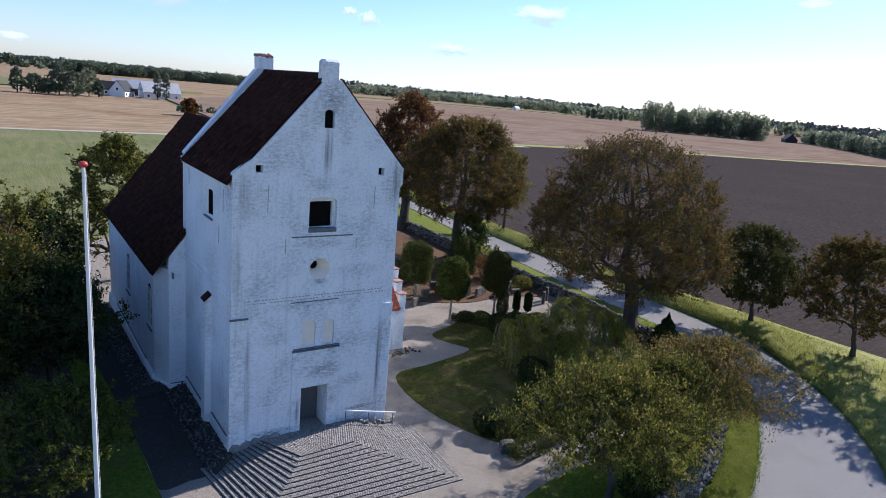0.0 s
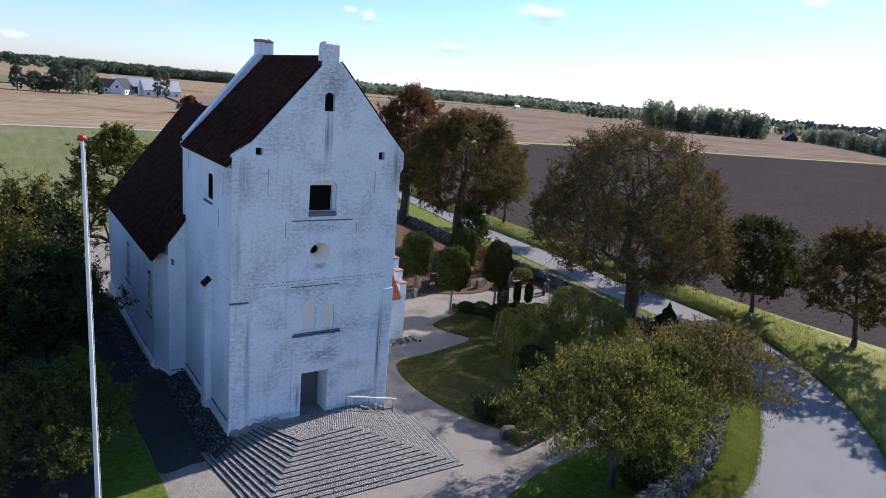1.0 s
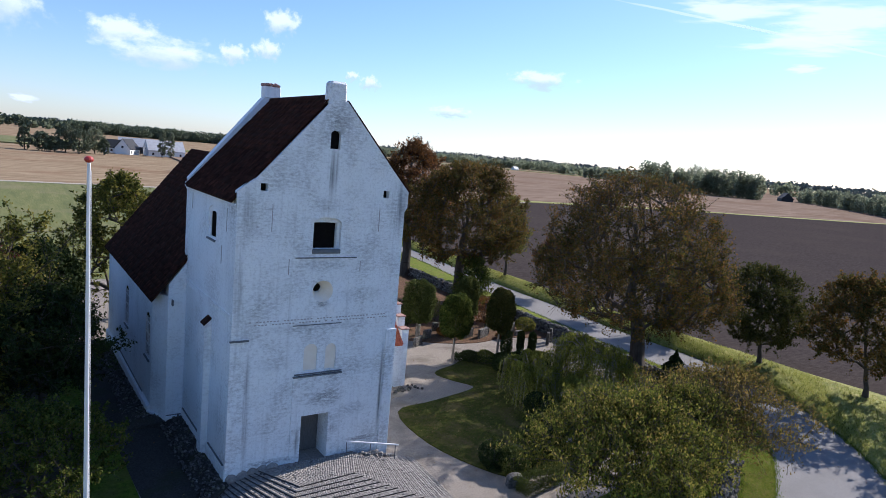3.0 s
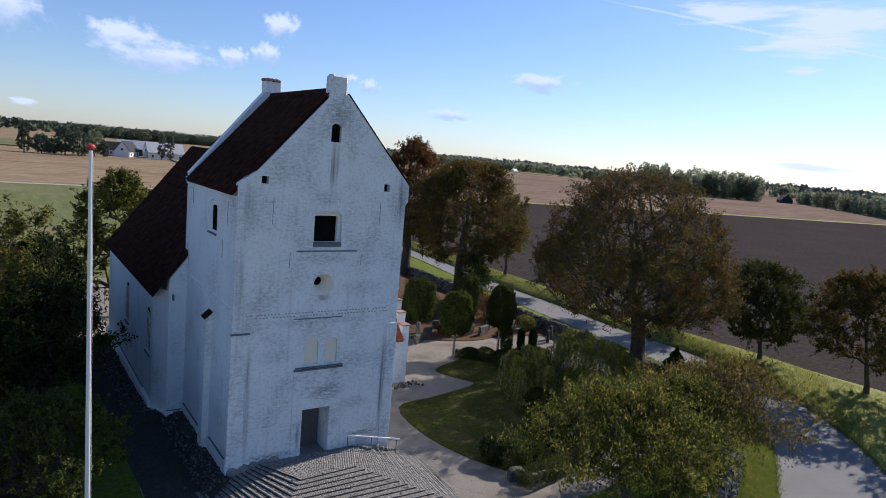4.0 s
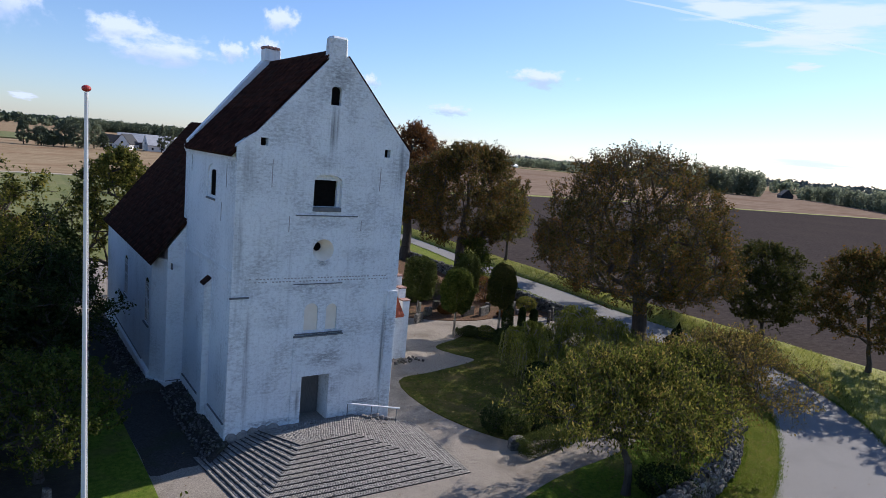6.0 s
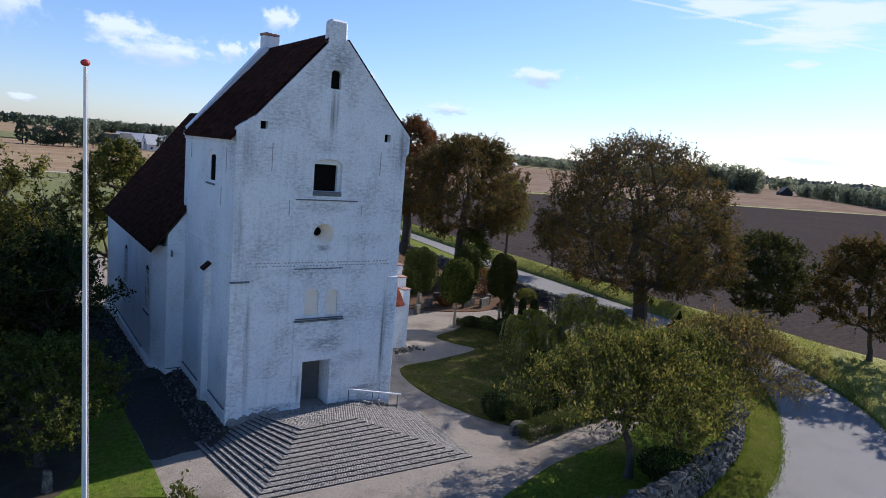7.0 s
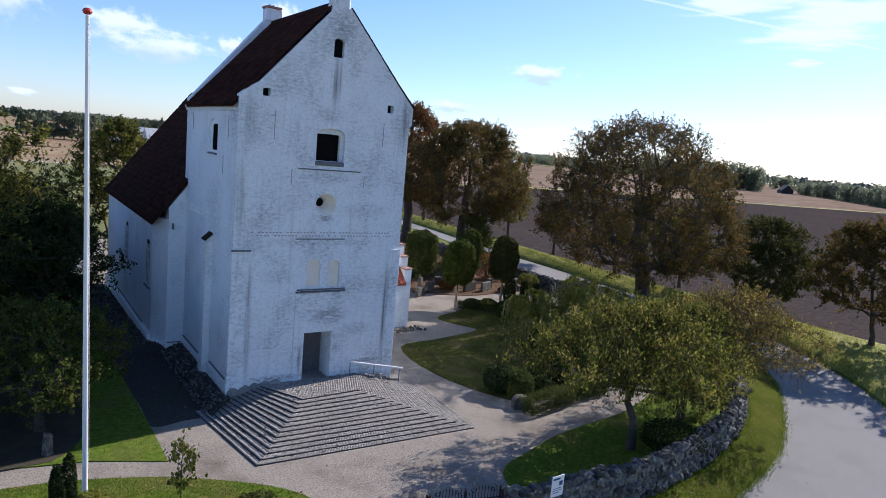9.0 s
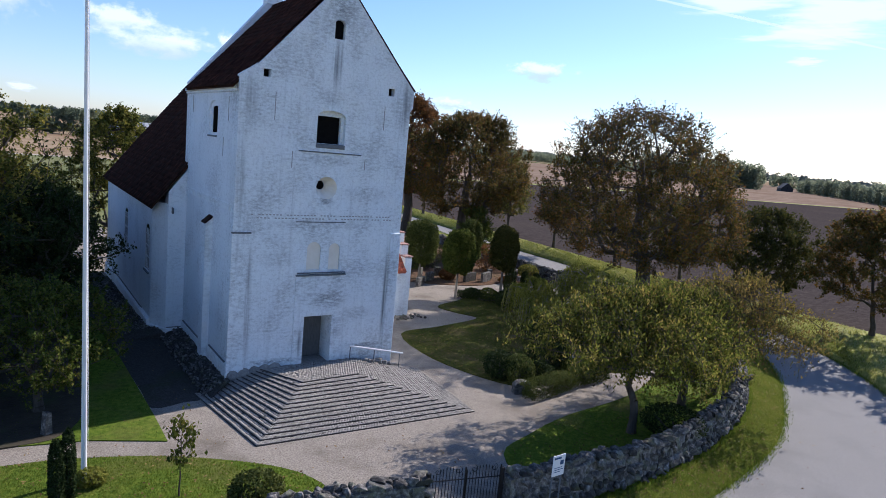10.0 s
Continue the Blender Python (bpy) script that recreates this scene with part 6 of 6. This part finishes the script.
def headstone(x, y, w, h, d, turn, label, kind=0):
    bm = bmesh.new()
    if kind == 0:
        prism(bm, [(w / 2 * math.cos(math.pi * i / 10), -d / 2, h * 0.6 + h * 0.4 * math.sin(math.pi * i / 10)) for i in range(11)] + [(-w / 2, -d / 2, -0.1), (w / 2, -d / 2, -0.1)], (0, d, 0))
    else:
        box(bm, -w / 2, w / 2, -d / 2, d / 2, -0.1, h, 0.04)
        for v in bm.verts:
            v.co += 0.04 * noise.noise_vector(v.co * 3 + Vector((x, y, 0)))
    s = part("headstone", bm, M_STONE)
    s.matrix_world = pose(x, y, GZ, 0, 0, turn)
    return tagged(s, label, "headstone", "headstones")


headstone(8.75, -5.0, 0.85, 0.62, 0.4, -20, "small rounded pale granite headstone", 0)
for x, y, w, h, tn in ((20.6, -6.4, 0.6, 0.95, 30), (21.8, 16.8, 1.7, 0.8, 20), (23.3, 16.5, 1.5, 0.85, 25), (16.4, 16.2, 1.2, 0.75, 30), (26.9, 16.9, 1.6, 0.9, 35), (24.4, 17.4, 0.5, 0.9, -10), (18.2, 17.6, 0.9, 0.8, 15), (17.9, 18.6, 0.5, 1.0, 30), (20.2, 19.4, 0.6, 0.8, 0), (25.8, 16.6, 1.3, 0.5, 10),
                       (28.6, 13.6, 0.5, 1.2, 40), (27.6, 12.9, 0.4, 1.1, 40), (13.8, -3.4, 0.7, 0.8, 10), (16.2, -2.4, 0.7, 0.8, 0), (27.0, 16.0, 0.9, 0.5, 0)):
    headstone(x, y, w, h, 0.25, tn, "weathered grey granite headstone", 1)
post = part("stone_post", prism(bmesh.new(), [(-0.15, -0.1, -0.1), (0.15, -0.1, -0.1), (0.1, -0.1, 0.82), (-0.07, -0.1, 0.86)], (0, 0.24, 0)), M_STONE)
post.matrix_world = pose(-10.25, -2.0, GZ, 0, 0, 30)
tagged(post, "upright tapered grey stone post in the shade", "post")

# ---- gate, sign, handrail, pot ----
gate = thing("iron_gate")
tagged(gate, "black wrought iron double gate in the churchyard wall", "gate")
ga, gb = Vector((-0.85, -11.58, 0)), Vector((1.55, -12.2, 0))
for s in (0, 0.5, 1):
    p = ga.lerp(gb, s)
    if s != 0.5:
        part("post", boxed(p.x - 0.06, p.x + 0.06, p.y - 0.06, p.y + 0.06, GZ - 0.1, 0.85, 0.01), M_IRON, gate)
for leaf in (0, 1):
    a, b = ga.lerp(gb, 0.02 + 0.49 * leaf), ga.lerp(gb, 0.49 + 0.49 * leaf)
    lf = part("leaf_frame", rod(rod(rod(rod(bmesh.new(), (a.x, a.y, GZ + 0.1), (b.x, b.y, GZ + 0.1), 0.022, None, 6), (a.x, a.y, 0.55), (b.x, b.y, 0.55), 0.022, None, 6), (a.x, a.y, GZ + 0.05), (a.x, a.y, 0.85), 0.025, None, 6), (b.x, b.y, GZ + 0.05), (b.x, b.y, 0.95), 0.025, None, 6), M_IRON, gate)
    for i in range(1, 11):
        p = a.lerp(b, i / 11)
        top = 0.62 + 0.3 * math.sin(math.pi * (i / 11))
        part("bar", rod(rod(bmesh.new(), (p.x, p.y, GZ + 0.1), (p.x, p.y, top), 0.012, None, 6), (p.x, p.y, top), (p.x, p.y, top + 0.09), 0.022, 0.002, 6), M_IRON, lf)
    for s in (0.2, 0.8):
        c = a.lerp(b, s)
        d = (b - a).normalized()
        bm = bmesh.new()
        prev = None
        for i in range(15):
            an = i * 0.55
            rr = 0.02 + 0.008 * i
            q = (c.x + d.x * rr * math.cos(an), c.y + d.y * rr * math.cos(an), 0.86 + rr * math.sin(an))
            if prev:
                rod(bm, prev, q, 0.011, None, 5)
            prev = q
        part("scroll", bm, M_IRON, lf, "curled iron scroll")

sign = thing("info_sign", pose(2.95, -13.2, GZ, 0, 0, 2))
tagged(sign, "small white notice board with blue heading on metal posts", "sign")
for x in (-0.2, 0.2):
    part("post", rod(bmesh.new(), (x, 0, -0.1), (x, 0, 1.85), 0.025, None, 8), M_LEAD, sign, "grey metal post")
board = part("board", boxed(-0.27, 0.27, -0.045, -0.02, 1.15, 1.85, 0.006), M_PAINT, sign)
M_BLUE = material("blue_print", [(0.04, 0.08, 0.16), (0.05, 0.10, 0.2)], 4.0, 0.6)
part("heading_bar", boxed(-0.23, 0.08, -0.05, -0.045, 1.72, 1.78), M_BLUE, board, "dark printed bar")
part("picture_block", boxed(0.05, 0.2, -0.05, -0.045, 1.52, 1.66), M_BLUE, board, "dark printed block")
for z, w in ((1.42, 0.34), (1.35, 0.4), (1.28, 0.3)):
    part("text_bar", boxed(-0.2, -0.2 + w, -0.05, -0.045, z, z + 0.02), M_BLUE, board, "thin printed bar")

rail = thing("handrail")
tagged(rail, "white metal handrail beside the tower steps", "handrail")
part("top_rail", rod(bmesh.new(), (1.95, -0.35, 1.12), (4.65, -0.75, 0.62), 0.042, None, 8), M_POLE, rail)
for x, y, z in ((2.0, -0.36, 1.1), (3.2, -0.53, 0.88), (4.5, -0.73, 0.65)):
    part("post", rod(bmesh.new(), (x, y, GZ), (x, y, z), 0.022, None, 8), M_LEAD, rail)
pot = thing("flower_pot", pose(-1.95, -0.42, 0.0))
tagged(pot, "pale stone flower pot by the tower wall", "pot")
bm = bmesh.new()
bmesh.ops.create_cone(bm, cap_ends=True, segments=14, radius1=0.14, radius2=0.21, depth=0.4, matrix=Matrix.Translation((0, 0, 0.12)))
part("body", bm, M_STONE, pot)
bm = bmesh.new()
bmesh.ops.create_cone(bm, cap_ends=True, segments=14, radius1=0.235, radius2=0.235, depth=0.06, matrix=Matrix.Translation((0, 0, 0.33)))
part("rim", bm, M_STONE, pot)


# ---- rough grass on verges ----
def blades(name, label, spots, size, mat, seed):
    r = np.random.default_rng(seed)
    n = len(spots)
    a = r.random(n) * 2 * np.pi
    s = np.stack((np.cos(a), np.sin(a), np.zeros(n)), 1) * (0.012 + 0.06 * size)
    h = size * (0.5 + r.random((n, 1)))
    tip = np.stack((r.normal(0, 0.35, n), r.normal(0, 0.35, n), np.ones(n)), 1) * h
    v = np.stack((spots - s, spots + s, spots + tip), 1).reshape(-1, 3)
    return tagged(tris_mesh(name, v, np.arange(3 * n).reshape(-1, 3), mat), label, "grass", kind="stuff")


def between(l0, l1, n, z, seed):
    r = np.random.default_rng(seed)
    A, B = np.array(l0), np.array(l1)
    ta = np.linspace(0, 1, len(A))
    tb = np.linspace(0, 1, len(B))
    t, s = r.random(n), r.random(n)
    p = np.stack([np.interp(t, ta, A[:, k]) * (1 - s) + np.interp(t, tb, B[:, k]) * s for k in (0, 1)], 1)
    return np.column_stack((p, np.interp(s, BANK_S, BANK_Z) - 0.03 if z is None else np.full(n, z)))


blades("verge_grass", "tufts of dry sunlit verge grass", between(va, vb, 90000, None, 401), 0.13, L_TUFT, 402)
blades("verge_weeds", "clumps of dark green weeds on the verge", between(va, vb, 2500, None, 405), 0.24, L_GREEN, 406)
blades("slope_grass", "short grass on the slope outside the wall", slope_spots(120000, 407, 1.0, 16), 0.05, L_OUTGRASS, 408)
blades("wall_grass", "short grass at the wall foot", slope_spots(16000, 403, 0.3), 0.13, L_LAWN, 404)


def inside(name, n, z, seed, keep=None):
    """Random spots inside a ground outline."""
    r = np.random.default_rng(seed)
    o = OUTLINES[name]
    lo, hi = o.min(0), o.max(0)
    if keep:
        lo, hi = np.maximum(lo, keep[:2]), np.minimum(hi, keep[2:])
    q = lo + (hi - lo) * r.random((n, 2))
    ins = np.zeros(n, bool)
    for a, b in zip(o, np.roll(o, -1, 0)):
        c = (a[1] > q[:, 1]) != (b[1] > q[:, 1])
        xx = a[0] + (q[:, 1] - a[1]) * (b[0] - a[0]) / (b[1] - a[1] + 1e-12)
        ins ^= c & (q[:, 0] < xx)
    q = q[ins]
    return np.column_stack((q, np.full(len(q), z)))


# north and south lawns get darker blades for the shade on them
for nm, lab, lawn, n, z, box_, mat in (("lawn_blades", "short green lawn blades", "lawn_front", 130000, GZ + 0.05, (-13, -12, 0, 0), L_LAWN),
                                      ("lawn_blades", "short green lawn blades", "lawn_north", 40000, GZ + 0.04, (-13, -5, -6, 4), L_GREEN),
                                      ("lawn_blades", "short green lawn blades", "lawn_corner", 70000, GZ + 0.05, (0, -14, 30, 4), L_LAWN),
                                                                            ("lawn_blades", "short dry lawn blades", "lawn_south", 60000, GZ + 0.05, (0, -20, 40, 20), L_GREEN)):
    blades(nm, lab, inside(lawn, n, z, len(lawn) + n), 0.042, mat, 410)


def fallen(name, label, spots, size, seed):
    r = np.random.default_rng(seed)
    n = len(spots)
    a = r.random(n) * 2 * np.pi
    d = np.stack((np.cos(a), np.sin(a), 0.25 * r.normal(size=n)), 1) * size * (0.6 + 0.8 * r.random((n, 1)))
    s = np.stack((-np.sin(a), np.cos(a), 0.25 * r.normal(size=n)), 1) * size * 0.6
    c = spots + np.array([0, 0, 0.03])
    v = np.stack((c - d, c + s, c + d, c - s), 1).reshape(-1, 3)
    return tagged(tris_mesh(name, v, np.arange(4 * n).reshape(-1, 4), L_FALLEN), label, "leaves", kind="stuff")


fallen("fallen_leaves", "scattered brown fallen leaves on the grass", np.vstack([inside("lawn_corner", 2600, GZ + 0.08, 421), slope_spots(2600, 422, 1.0, 30), inside("lawn_south", 2200, GZ + 0.08, 423),
                                                                                inside("lawn_front", 700, GZ + 0.09, 424, (-13, -12, 0, 0)), inside("grave_plots", 3500, GZ + 0.06, 425)]), 0.05, 430)
fallen("fallen_leaves", "scattered brown fallen leaves along the lane", np.vstack([inside("road", 900, ROAD_Z + 0.005, 426, (5, -18, 42, 40)), inside("churchyard_gravel", 1600, GZ + 0.006, 427, (-12, -12, 30, 20)), inside("verge", 4000, 0.0, 428, (25, -18, 48, 50))]), 0.05, 431)

# grass growing over the lane's edges
for nm, line in (("edge_grass", [q for q in ROAD_IN if 4 < q[0]]), ("edge_grass", [q for q in ROAD_OUT if 14 < q[0]])):
    base = between(line, line, 9000, ROAD_Z + 0.01, len(line))
    base[:, :2] += np.random.default_rng(440).normal(0, 0.13, (len(base), 2))
    blades(nm, "ragged grass along the lane edge", base, 0.11, L_LAWN, 441)
